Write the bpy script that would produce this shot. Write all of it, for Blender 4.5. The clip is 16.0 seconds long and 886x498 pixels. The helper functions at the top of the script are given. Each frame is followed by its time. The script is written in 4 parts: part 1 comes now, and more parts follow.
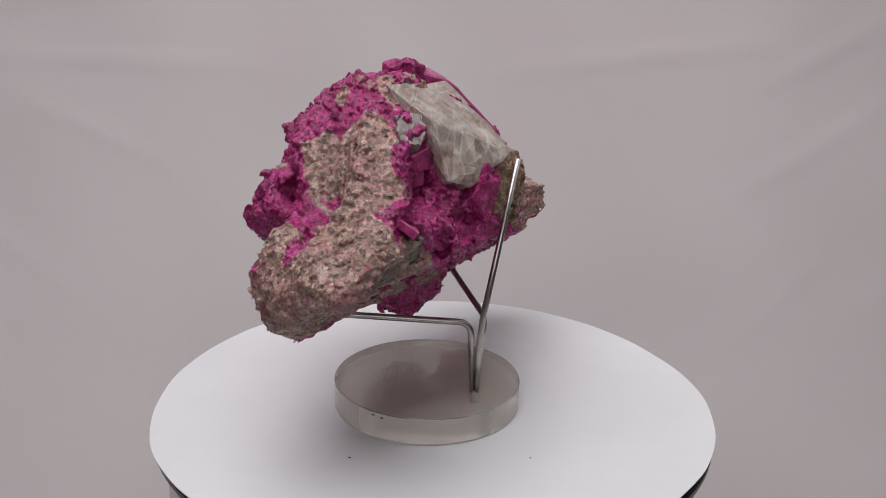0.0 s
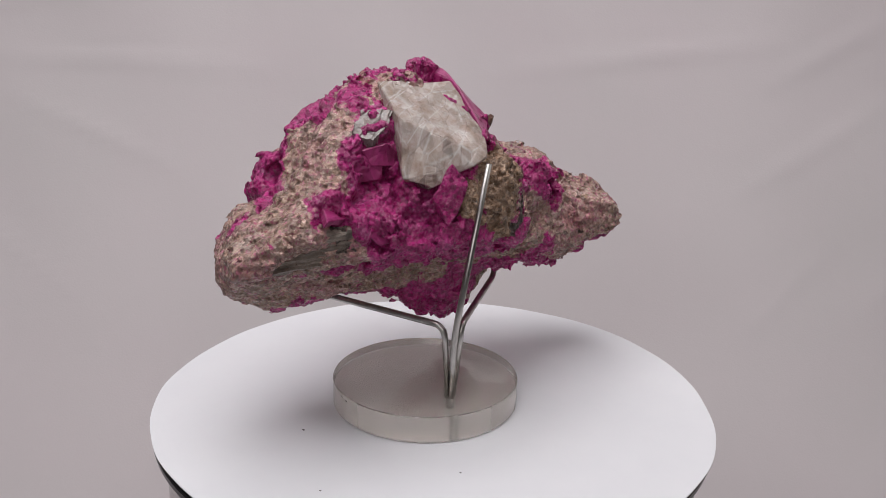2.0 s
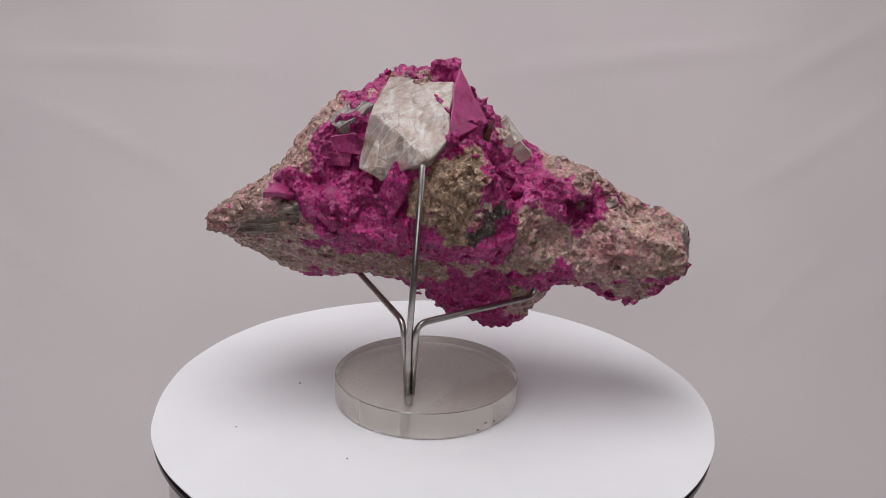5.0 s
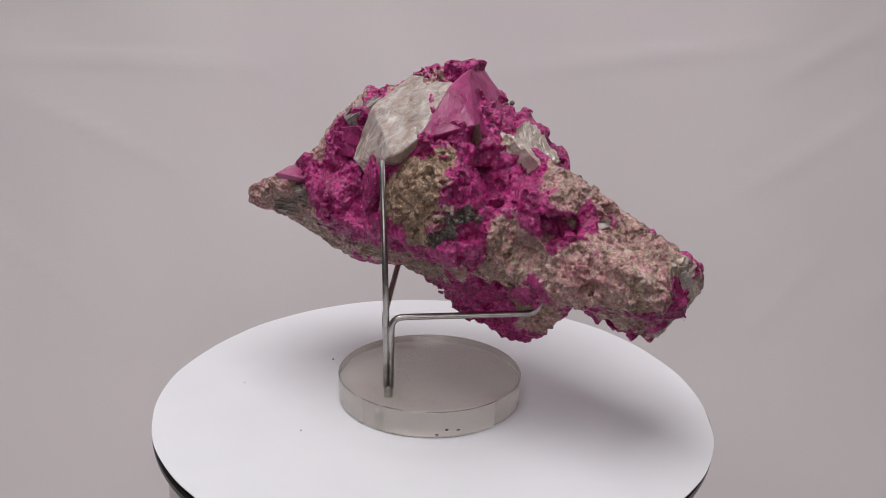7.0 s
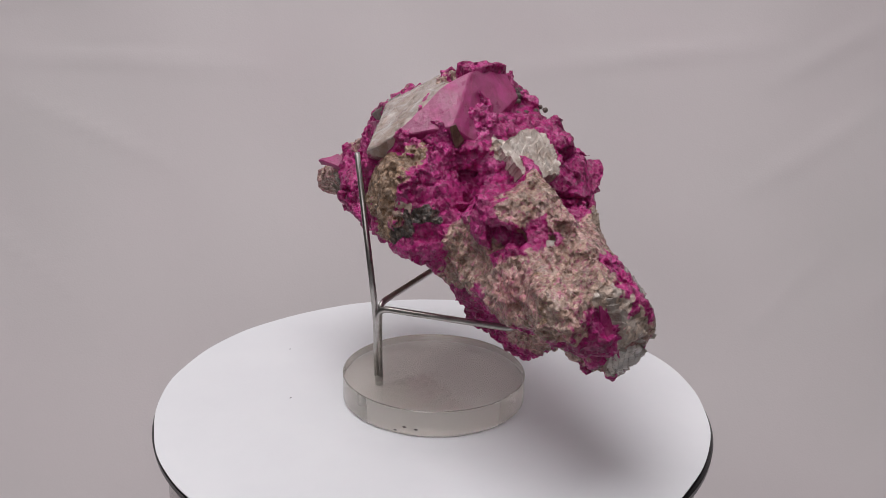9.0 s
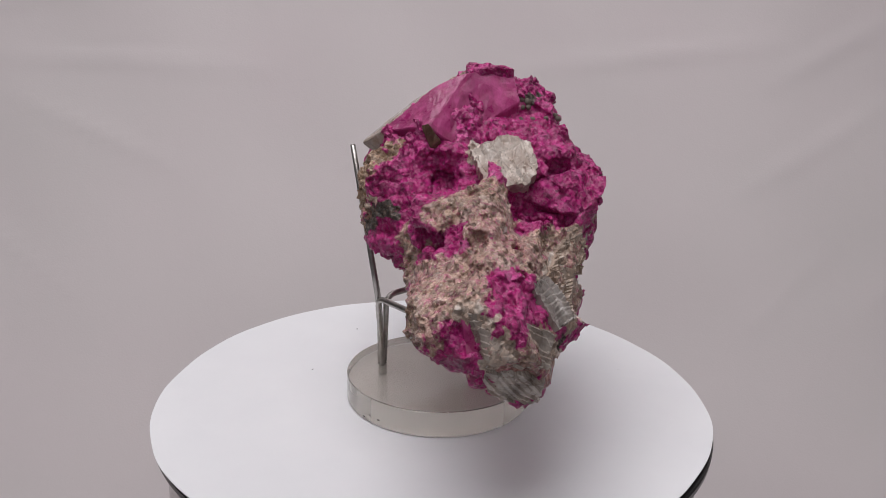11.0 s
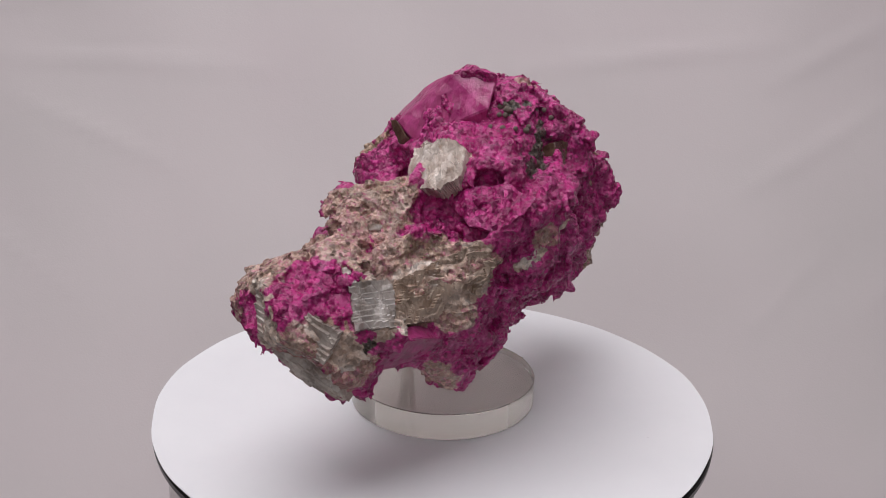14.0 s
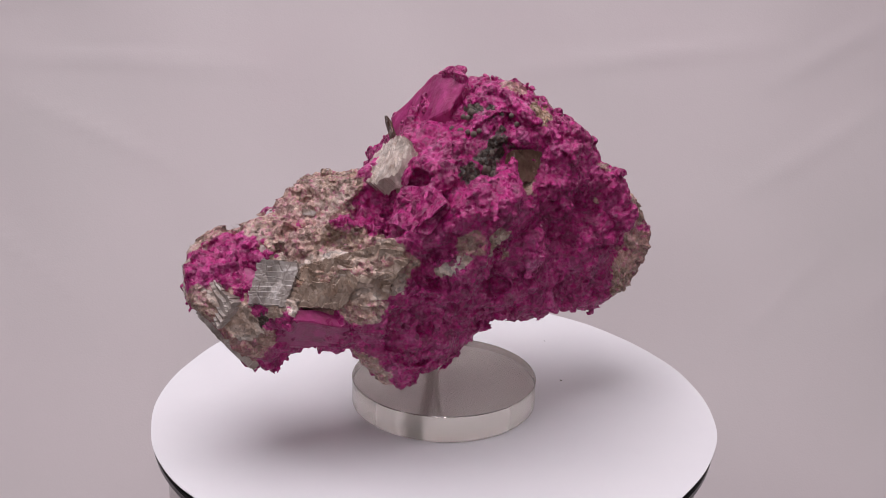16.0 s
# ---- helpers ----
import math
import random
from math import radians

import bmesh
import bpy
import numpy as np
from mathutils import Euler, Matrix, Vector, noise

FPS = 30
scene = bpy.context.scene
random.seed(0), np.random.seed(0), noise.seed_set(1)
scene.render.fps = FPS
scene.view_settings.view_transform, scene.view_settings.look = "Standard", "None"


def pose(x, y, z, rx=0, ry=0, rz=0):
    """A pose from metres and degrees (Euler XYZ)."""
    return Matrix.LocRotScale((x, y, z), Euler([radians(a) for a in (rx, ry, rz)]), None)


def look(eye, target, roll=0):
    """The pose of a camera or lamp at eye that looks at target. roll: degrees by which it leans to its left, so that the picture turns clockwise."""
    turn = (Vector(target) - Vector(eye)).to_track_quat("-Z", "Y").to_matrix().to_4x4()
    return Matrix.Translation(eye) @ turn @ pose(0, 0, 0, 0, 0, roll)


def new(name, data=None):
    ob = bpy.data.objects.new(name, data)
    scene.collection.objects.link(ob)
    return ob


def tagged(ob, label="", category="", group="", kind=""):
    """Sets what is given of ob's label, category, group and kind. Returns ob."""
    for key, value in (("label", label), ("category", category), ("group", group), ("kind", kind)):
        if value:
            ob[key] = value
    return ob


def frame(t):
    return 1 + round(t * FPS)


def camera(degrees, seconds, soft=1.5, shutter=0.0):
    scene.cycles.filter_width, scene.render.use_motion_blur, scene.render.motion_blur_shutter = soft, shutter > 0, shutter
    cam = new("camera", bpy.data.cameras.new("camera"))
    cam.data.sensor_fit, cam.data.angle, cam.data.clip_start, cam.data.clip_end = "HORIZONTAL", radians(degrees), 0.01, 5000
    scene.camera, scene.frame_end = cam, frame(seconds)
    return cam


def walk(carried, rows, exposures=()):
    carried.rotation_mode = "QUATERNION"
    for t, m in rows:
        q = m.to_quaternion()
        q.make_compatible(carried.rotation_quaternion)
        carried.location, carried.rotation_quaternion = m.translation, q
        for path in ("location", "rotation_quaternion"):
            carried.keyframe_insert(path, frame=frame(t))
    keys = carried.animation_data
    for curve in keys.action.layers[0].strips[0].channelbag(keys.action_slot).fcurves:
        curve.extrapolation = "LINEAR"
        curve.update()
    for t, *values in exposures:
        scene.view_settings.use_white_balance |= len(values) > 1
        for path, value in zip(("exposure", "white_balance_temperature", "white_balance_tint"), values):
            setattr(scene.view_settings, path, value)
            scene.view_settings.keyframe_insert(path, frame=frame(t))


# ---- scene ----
# Camera: held still, a little above the turntable
cam = camera(52.5, 16.0, soft=0.8)
EYE = (0.0, -0.336, 0.1692)
AIM = (0.00596, 0.61853, -0.12887)
walk(cam, [(0, look(EYE, AIM, 1.47)), (16, look(EYE, AIM, 1.47))], exposures=[
    (0, -0.29, 6500, 10), (0.5, -0.15, 6500, 10.5), (4, -0.16, 6500, 11), (8, -0.15, 6500, 11), (8.5, -0.24, 6500, 11), (9, -0.19, 6500, 11), (12.5, -0.21, 6500, 11),
    (13.5, -0.08, 6500, 12), (14.5, -0.12, 6520, 14), (16, -0.05, 6560, 20)])

# World and lamps: a dim room, softboxes and an added front fill panel
world = bpy.data.worlds.new("room_air")
scene.world = world
world.use_nodes = True
world.node_tree.nodes["Background"].inputs[0].default_value = (1.0, 0.97, 0.97, 1)
world.node_tree.nodes["Background"].inputs[1].default_value = 0.25


def softbox(name, eye, target, w, h, watts, colour):
    data = bpy.data.lights.new(name, "AREA")
    data.shape, data.size, data.size_y, data.energy, data.color = "RECTANGLE", w, h, watts, colour
    ob = new(name, data)
    ob.matrix_world = look(eye, target)
    return ob


softbox("softbox_overhead", (-0.15, -0.10, 0.95), (0, 0.02, 0.05), 0.78, 0.78, 8.9, (0.99, 0.98, 0.99))
softbox("softbox_right", (0.75, -0.05, 0.70), (0, 0, 0.05), 0.45, 0.45, 1.2, (1.0, 0.97, 0.97))
# added fill lamp in front, brightens the sheet and the rock's near side
softbox("front_fill_panel", (-0.15, -1.35, 0.55), (0, 0.45, -0.30), 1.2, 0.8, 4.6, (1.0, 0.965, 0.97))



# Materials
def material(name):
    m = bpy.data.materials.new(name)
    m.use_nodes = True
    nt = m.node_tree
    return m, nt, nt.nodes["Principled BSDF"]


def node(nt, kind, **values):
    n = nt.nodes.new(kind)
    for k, v in values.items():
        n.inputs[k].default_value = v
    return n


def noise_tex(nt, scale, detail=4.0, rough=0.55, vec=None):
    n = node(nt, "ShaderNodeTexNoise", Scale=scale, Detail=detail, Roughness=rough)
    if vec is not None:
        nt.links.new(vec, n.inputs["Vector"])
    return n


def ramp(nt, src, stops):
    r = nt.nodes.new("ShaderNodeValToRGB")
    els = r.color_ramp.elements
    while len(els) < len(stops):
        els.new(0.5)
    for e, (p, c) in zip(els, stops):
        e.position, e.color = p, (*c, 1) if len(c) == 3 else c
    nt.links.new(src, r.inputs[0])
    return r.outputs[0]


def mix(nt, fac, a, b, kind="MIX"):
    m = nt.nodes.new("ShaderNodeMix")
    m.data_type, m.blend_type = "RGBA", kind
    for sock, v in ((m.inputs[0], fac), (m.inputs[6], a), (m.inputs[7], b)):
        if isinstance(v, (int, float)):
            sock.default_value = v
        elif isinstance(v, tuple):
            sock.default_value = (*v, 1)
        else:
            nt.links.new(v, sock)
    return m.outputs[2]


def bump(nt, height, strength, distance, normal=None):
    b = node(nt, "ShaderNodeBump", Strength=strength, Distance=distance)
    nt.links.new(height, b.inputs["Height"])
    if normal is not None:
        nt.links.new(normal, b.inputs["Normal"])
    return b.outputs[0]


def coords(nt):
    return nt.nodes.new("ShaderNodeTexCoord").outputs["Object"]


def plain(name, colour, rough=0.5, metal=0.0, vary=0.12, scale=60.0, relief=0.0, fine=400.0):
    m, nt, b = material(name)
    co = coords(nt)
    n = noise_tex(nt, scale, 5, 0.6, co)
    low = tuple(c * (1 - vary) for c in colour)
    high = tuple(min(1, c * (1 + vary)) for c in colour)
    nt.links.new(ramp(nt, n.outputs[0], [(0.3, low), (0.7, high)]), b.inputs["Base Color"])
    b.inputs["Roughness"].default_value, b.inputs["Metallic"].default_value = rough, metal
    if relief:
        f = noise_tex(nt, fine, 3, 0.5, co)
        nt.links.new(bump(nt, f.outputs[0], 0.5, relief), b.inputs["Normal"])
    return m


def mat_paper():
    m, nt, b = material("white_card")
    co = coords(nt)
    n = noise_tex(nt, 25, 4, 0.6, co)
    nt.links.new(ramp(nt, n.outputs[0], [(0.3, (0.755, 0.755, 0.785)), (0.7, (0.785, 0.785, 0.81))]), b.inputs["Base Color"])
    b.inputs["Roughness"].default_value = 0.75
    f = noise_tex(nt, 900, 3, 0.6, co)
    nt.links.new(bump(nt, f.outputs[0], 0.25, 0.0001), b.inputs["Normal"])
    return m


def mat_cloth():
    m, nt, b = material("grey_white_sheet")
    co = coords(nt)
    n = noise_tex(nt, 3.0, 5, 0.6, co)
    col = ramp(nt, n.outputs[0], [(0.3, (0.710, 0.660, 0.666)), (0.7, (0.745, 0.668, 0.688))])
    nt.links.new(col, b.inputs["Base Color"])
    b.inputs["Roughness"].default_value = 0.9
    weave = noise_tex(nt, 700, 2, 0.5, co)
    wide = noise_tex(nt, 9, 3, 0.5, co)
    nt.links.new(bump(nt, wide.outputs[0], 0.12, 0.02, bump(nt, weave.outputs[0], 0.3, 0.0003)), b.inputs["Normal"])
    return m


def mat_acrylic():
    m, nt, b = material("clear_acrylic")
    co = coords(nt)
    b.inputs["Base Color"].default_value = (0.96, 0.925, 0.87, 1)
    b.inputs["Transmission Weight"].default_value = 0.88
    b.inputs["IOR"].default_value = 1.49
    n = noise_tex(nt, 120, 4, 0.6, co)
    nt.links.new(ramp(nt, n.outputs[0], [(0.35, (0.03, 0.03, 0.03)), (0.7, (0.10, 0.10, 0.10))]), b.inputs["Roughness"])
    return m


def mat_steel():
    m, nt, b = material("brushed_steel_wire")
    co = coords(nt)
    n = noise_tex(nt, 300, 4, 0.6, co)
    nt.links.new(ramp(nt, n.outputs[0], [(0.3, (0.36, 0.34, 0.32)), (0.7, (0.52, 0.50, 0.48))]), b.inputs["Base Color"])
    b.inputs["Metallic"].default_value, b.inputs["Roughness"].default_value = 1.0, 0.30
    return m


def mat_acrylic_edge():
    m, nt, b = material("frosted_acrylic_edge")
    co = coords(nt)
    b.inputs["Base Color"].default_value = (0.94, 0.895, 0.83, 1)
    b.inputs["Transmission Weight"].default_value = 0.72
    b.inputs["IOR"].default_value = 1.49
    n = noise_tex(nt, 160, 4, 0.6, co)
    nt.links.new(ramp(nt, n.outputs[0], [(0.35, (0.06, 0.06, 0.06)), (0.7, (0.16, 0.16, 0.16))]), b.inputs["Roughness"])
    return m


MAT_ACRYLIC_EDGE = mat_acrylic_edge()
MAT_PAPER, MAT_CLOTH, MAT_ACRYLIC, MAT_STEEL = mat_paper(), mat_cloth(), mat_acrylic(), mat_steel()
MAT_BLACK = plain("black_plastic", (0.012, 0.011, 0.012), 0.3, 0, 0.2, 80, 0.0002)
MAT_GREYRIM = plain("dark_grey_rim", (0.06, 0.055, 0.055), 0.28, 0, 0.15, 80)
MAT_BODY = plain("silver_grey_casing", (0.50, 0.48, 0.47), 0.22, 1.0, 0.1, 60)
MAT_WALL = plain("dim_room_wall", (0.32, 0.31, 0.30), 0.9, 0, 0.08, 3)
MAT_CEIL = plain("white_ceiling", (0.7, 0.69, 0.68), 0.9, 0, 0.05, 3)
MAT_SPECK = plain("dark_grit", (0.03, 0.025, 0.02), 0.8, 0, 0.3, 900)


# Mesh helpers
def link_mesh(name, mesh, mat, parent=None, label="", smooth=False):
    ob = new(name, mesh)
    if mat is not None and not mesh.materials:
        mesh.materials.append(mat)
    if smooth:
        mesh.polygons.foreach_set("use_smooth", [True] * len(mesh.polygons))
        if smooth == "edges":
            mesh.set_sharp_from_angle(angle=radians(30))
    if parent is not None:
        ob.parent = parent
    return tagged(ob, label)


def part(name, bm, mat, parent=None, label="", smooth=False):
    bmesh.ops.recalc_face_normals(bm, faces=bm.faces)
    me = bpy.data.meshes.new(name)
    bm.to_mesh(me)
    bm.free()
    return link_mesh(name, me, mat, parent, label, smooth)


def lathe(profile, steps=128, centre=(0, 0), wobble=None):
    """A turned solid from (radius, height) pairs; the first and last radius are closed by a cap."""
    bm = bmesh.new()
    rings = []
    for r, z in profile:
        ring = []
        for i in range(steps):
            a = 2 * math.pi * i / steps
            k = r + (wobble(a, r) if wobble else 0)
            ring.append(bm.verts.new((centre[0] + k * math.cos(a), centre[1] + k * math.sin(a), z)))
        rings.append(ring)
    for p, q in zip(rings, rings[1:]):
        for i in range(steps):
            j = (i + 1) % steps
            bm.faces.new((p[i], p[j], q[j], q[i]))
    bm.faces.new(rings[0])
    bm.faces.new(rings[-1][::-1])
    return bm


def box(x0, x1, y0, y1, z0, z1):
    bm = bmesh.new()
    bmesh.ops.create_cube(bm, size=1)
    for v in bm.verts:
        v.co = ((x0, x1)[v.co.x > 0], (y0, y1)[v.co.y > 0], (z0, z1)[v.co.z > 0])
    return bm


# Setting: the sheet behind and under, the table, the closed room
TABLE_Z = -0.14


def backdrop():
    """A bed sheet hung behind the turntable that sweeps forward over the table, with faint creases."""
    bm = bmesh.new()
    nu, nv = 220, 180
    wide, back, low, top = 2.2, 0.50, -0.42, 1.0
    rows = []
    for j in range(nv + 1):
        z = low + (top - low) * j / nv
        row = []
        for i in range(nu + 1):
            x = wide * (i / nu - 0.5)
            d = 0.004 * noise.noise((x * 2.2, z * 1.1, 1.0)) + 0.0045 * noise.noise((x * 5 + z * 2, z * 4, 4.0))
            d += 0.0042 * noise.noise((x * 8 + z * 5, z * 6 - x * 4, 9.0)) + 0.77 * max(0.0, 0.25 - z) ** 2
            for cx, cz, half, slope in CREASES:
                h = (z - cz) - slope * (x - cx)
                d += 0.0017 * math.exp(-(h / 0.005) ** 2) * max(0, 1 - ((x - cx) / half) ** 2)
            row.append(bm.verts.new((x, back - d, z)))
        rows.append(row)
    for p, q in zip(rows, rows[1:]):
        for i in range(nu):
            bm.faces.new((p[i], p[i + 1], q[i + 1], q[i]))
    ob = part("backdrop", bm, MAT_CLOTH, None, "grey-white cotton sheet with faint creases hung behind the turntable", True)
    mod = ob.modifiers.new("thickness", "SOLIDIFY")
    mod.thickness, mod.offset = 0.001, -1
    return tagged(ob, category="backdrop", kind="structure")


# faint creases of the sheet: x, length along it, half width, slope
CREASES = [(-0.27, 0.083, 0.14, -0.03), (0.18, 0.098, 0.15, 0.12), (0.345, 0.105, 0.06, 0.55), (0.30, -0.10, 0.06, 0.9),
           (0.38, -0.22, 0.07, 0.8), (0.44, -0.05, 0.10, 0.9), (0.33, 0.02, 0.09, 0.6), (-0.42, 0.13, 0.12, 0.12), (-0.40, -0.06, 0.12, -0.55), (-0.30, 0.02, 0.10, -0.4)]
backdrop()
tagged(part("plinth", box(-0.19, 0.19, -0.19, 0.10, TABLE_Z - 0.76, TABLE_Z), MAT_WALL),
       "plain grey plinth under the turntable", "plinth", kind="structure")
tagged(part("floor", box(-2, 2, -2.2, 1.6, -0.95, -0.9), MAT_WALL), "plain dim floor of the room", "floor", kind="structure")
tagged(part("ceiling", box(-2, 2, -2.2, 1.6, 1.6, 1.65), MAT_CEIL), "plain white ceiling", "ceiling", kind="structure")
for wall_name, b in (("wall_north", (-2, 2, 1.6, 1.65)), ("wall_south", (-2, 2, -2.25, -2.2)),
                     ("wall_west", (-2.05, -2, -2.25, 1.65)), ("wall_east", (2, 2.05, -2.25, 1.65))):
    tagged(part(wall_name, box(*b, -0.9, 1.6), MAT_WALL), "plain dim wall of the room", "wall", kind="structure")


# Turntable, the card disc on it and the grit on the card
def turntable():
    base = tagged(new("turntable"), "round black turntable with a silver-grey casing", "turntable")
    part("casing", lathe([(0.1055, TABLE_Z + 0.002), (0.1066, TABLE_Z + 0.006), (0.1066, -0.0068), (0.1058, -0.0062)]), MAT_BODY, base, "polished silver-grey casing", "edges")
    part("lower_rim", lathe([(0.1066, -0.0060), (0.1092, -0.0056), (0.1102, -0.0046), (0.1102, -0.0042)]), MAT_GREYRIM, base, "glossy dark grey rim", "edges")
    part("platter", lathe([(0.1101, -0.0040), (0.1111, -0.0034), (0.1113, -0.0012), (0.1108, -0.0006)]), MAT_BLACK, base, "black platter", "edges")
    return base


def card_wobble(a, r):
    return (r / 0.1107) ** 4 * (0.0006 * math.sin(2 * a + 0.6) + 0.0005 * math.sin(5 * a + 2.0) + 0.0002 * math.sin(11 * a) + 0.0001 * math.sin(23 * a + 1))


def card_disc():
    rad = [0.002, 0.03, 0.06, 0.08, 0.09, 0.10, 0.105, 0.1112]
    lift = [0.0010 * max(0.0, (r - 0.06) / 0.0519) ** 2 for r in rad]
    prof = [(r, z - 0.00035) for r, z in zip(rad, lift)] + [(r, z) for r, z in zip(rad[::-1], lift[::-1])]
    ob = part("card_disc", lathe(prof, 180, (0.0002, -0.0003), card_wobble), MAT_PAPER, None, "hand-cut white card disc lying on the turntable", "edges")
    tagged(ob, category="card disc")
    return ob


def grit(x, y, s, seed):
    rnd = random.Random(seed)
    bm = bmesh.new()
    bmesh.ops.create_icosphere(bm, subdivisions=1, radius=1)
    for v in bm.verts:
        v.co *= 1 + 0.35 * (rnd.random() - 0.5)
        v.co = Vector((v.co.x * s * 1.4, v.co.y * s, v.co.z * s * 0.5))
    ob = part("grit", bm, MAT_SPECK, None, "tiny dark speck of grit on the white card")
    holder = Matrix.Translation((x, y, s * 0.4 + 0.00002))
    for v in ob.data.vertices:
        v.co = holder @ v.co
    return tagged(ob, category="grit", group="grit on the card")


# Display stand: acrylic disc with three steel wires in a ferrule
def tube(points, radius, sides=14, bend=0.004):
    """A round wire along points, with its corners rounded."""
    pts = [Vector(p) for p in points]
    path = [pts[0]]
    for a, b, c in zip(pts, pts[1:], pts[2:]):
        u, v = (a - b).normalized(), (c - b).normalized()
        k = min(bend, (a - b).length * 0.45, (c - b).length * 0.45)
        p, q = b + u * k, b + v * k
        for i in range(7):
            t = i / 6
            path.append(p * (1 - t) ** 2 + b * 2 * t * (1 - t) + q * t * t)
    path.append(pts[-1])
    bm = bmesh.new()
    rings, side = [], None
    for i, p in enumerate(path):
        d = (path[min(i + 1, len(path) - 1)] - path[max(i - 1, 0)]).normalized()
        side = d.orthogonal().normalized() if side is None else (side - d * side.dot(d)).normalized()
        up = d.cross(side)
        rr = radius * (0.8 if i in (0, len(path) - 1) else 1)
        rings.append([bm.verts.new(p + (side * math.cos(w) + up * math.sin(w)) * rr) for w in (2 * math.pi * k / sides for k in range(sides))])
    for p, q in zip(rings, rings[1:]):
        for k in range(sides):
            bm.faces.new((p[k], p[(k + 1) % sides], q[(k + 1) % sides], q[k]))
    bm.faces.new(rings[0])
    bm.faces.new(rings[-1])
    return bm


def display_stand():
    st = tagged(new("display_stand"), "clear acrylic disc stand with three bent steel wires", "display stand")
    c = (-0.0030, -0.0024)
    base = part("base", lathe([(0.0371, 0.0003), (0.0375, 0.0007), (0.0375, 0.0107), (0.0372, 0.0110)], 160, c), MAT_ACRYLIC, st,
                "clear acrylic disc with scuffed edges", "edges")
    base.data.materials.append(MAT_ACRYLIC_EDGE)
    for f in base.data.polygons:
        f.material_index = 1 if abs(f.normal.z) < 0.5 else 0
    chips = ((0.42, 0.0030), (0.20, 0.0016), (0.30, 0.0035), (-2.12, 0.0096), (-2.02, 0.0092))
    for k, (a, z) in enumerate(chips):
        bm = bmesh.new()
        bmesh.ops.create_icosphere(bm, subdivisions=1, radius=1)
        mm = Matrix.Translation((c[0] + 0.0375 * math.cos(a), c[1] + 0.0375 * math.sin(a), z)) @ Matrix.Rotation(a, 4, "Z") @ Matrix.Diagonal((0.0002, 0.0009, 0.0004, 1))
        bmesh.ops.transform(bm, matrix=mm, verts=bm.verts)
        part("edge_chip", bm, MAT_SPECK, st, "small dark chip in the acrylic edge")
    fx, fy = 0.0156, -0.0166
    part("ferrule", lathe([(0.0016, 0.0008), (0.0017, 0.0010), (0.0017, 0.0118), (0.0015, 0.0121)], 24, (fx, fy)), MAT_STEEL, st, "short steel ferrule", "edges")
    r = 0.00125
    part("upright_wire", tube([(fx + 0.0009, fy - 0.0008, 0.0115), (0.0166, -0.0172, 0.035), (0.0284, -0.0172, 0.1045)], r, 16, 0.012), MAT_STEEL, st, "", True)
    part("support_wire", tube([(fx - 0.0010, fy - 0.0006, 0.0115), (0.0133, -0.0185, 0.0410), (-0.0440, -0.0217, 0.0449), (-0.0452, -0.0202, 0.0545)], r, 16, 0.005),
         MAT_STEEL, st, "", True)
    part("support_wire", tube([(fx + 0.0006, fy + 0.0012, 0.0115), (0.0188, -0.0150, 0.0418), (0.0066, 0.0402, 0.0425), (0.0072, 0.0410, 0.0515)], r, 16, 0.005),
         MAT_STEEL, st, "", True)
    return st


# The mineral specimen: a field of lumps and dents, meshed and roughened
SECTIONS, DENTS, PATCHES, STROKES, CRYSTALS, BALLS = [], [], [], [], [], []


def section(y, cx, cz, radii):
    """A cross-section of the rock at y: its middle and its radii in millimetres, anticlockwise from +x."""
    SECTIONS.append((y, cx, cz, [r * 0.001 for r in radii]))


def dent(x, y, z, a, b, c, rx=0, ry=0, rz=0):
    DENTS.append((pose(x, y, z, rx, ry, rz), (a, b, c)))


def patch(kind, x, y, z, r):
    PATCHES.append((kind, (x, y, z), r))


def stroke(kind, a, b, r):
    """A mineral band of radius r from a to b, over the patches before it."""
    STROKES.append((kind, a, b, r))


def crystal(name, label, mat, depth, normal, corners):
    CRYSTALS.append((name, label, mat, depth, normal, corners))


section(-0.0838, -0.0280, 0.0748, (2.6, 2.6, 4.2, 6.2, 5.0, 2.6, 2.6, 2.6, 2.6, 2.6, 2.6, 2.6, 2.6, 2.6, 4.2, 6.2, 4.6, 2.6, 2.6, 2.6, 2.6, 2.6, 2.6, 2.6))
section(-0.0775, -0.0295, 0.0745, (10.5, 11.0, 11.5, 11.0, 8.5, 6.5, 5.6, 5.2, 5.5, 6.0, 7.5, 9.0, 10.0, 11.0, 12.0, 10.5, 8.0, 6.5, 6.0, 6.0, 6.0, 6.5, 7.5, 9.0))
section(-0.068, -0.0299, 0.0764, (11.4, 17.0, 17.0, 15.3, 9.7, 6.9, 6.5, 6.6, 9.2, 11.2, 14.1, 14.5, 17.0, 22.6, 27.0, 26.8, 14.7, 10.4, 8.6, 7.5, 6.5, 5.8, 5.9, 7.4))
section(-0.056, -0.0296, 0.0773, (20.0, 23.6, 26.6, 26.6, 19.9, 17.7, 17.2, 15.4, 12.5, 14.5, 20.3, 27.7, 30.9, 33.5, 33.6, 37.6, 30.4, 18.5, 13.6, 11.7, 12.5, 13.8, 16.7, 21.6))
section(-0.044, -0.0275, 0.0812, (33.9, 27.6, 17.6, 24.1, 31.6, 31.7, 30.5, 13.7, 8.2, 9.0, 17.2, 25.3, 20.2, 14.7, 23.6, 43.1, 44.0, 30.8, 23.9, 20.7, 21.2, 21.5, 23.6, 30.1))
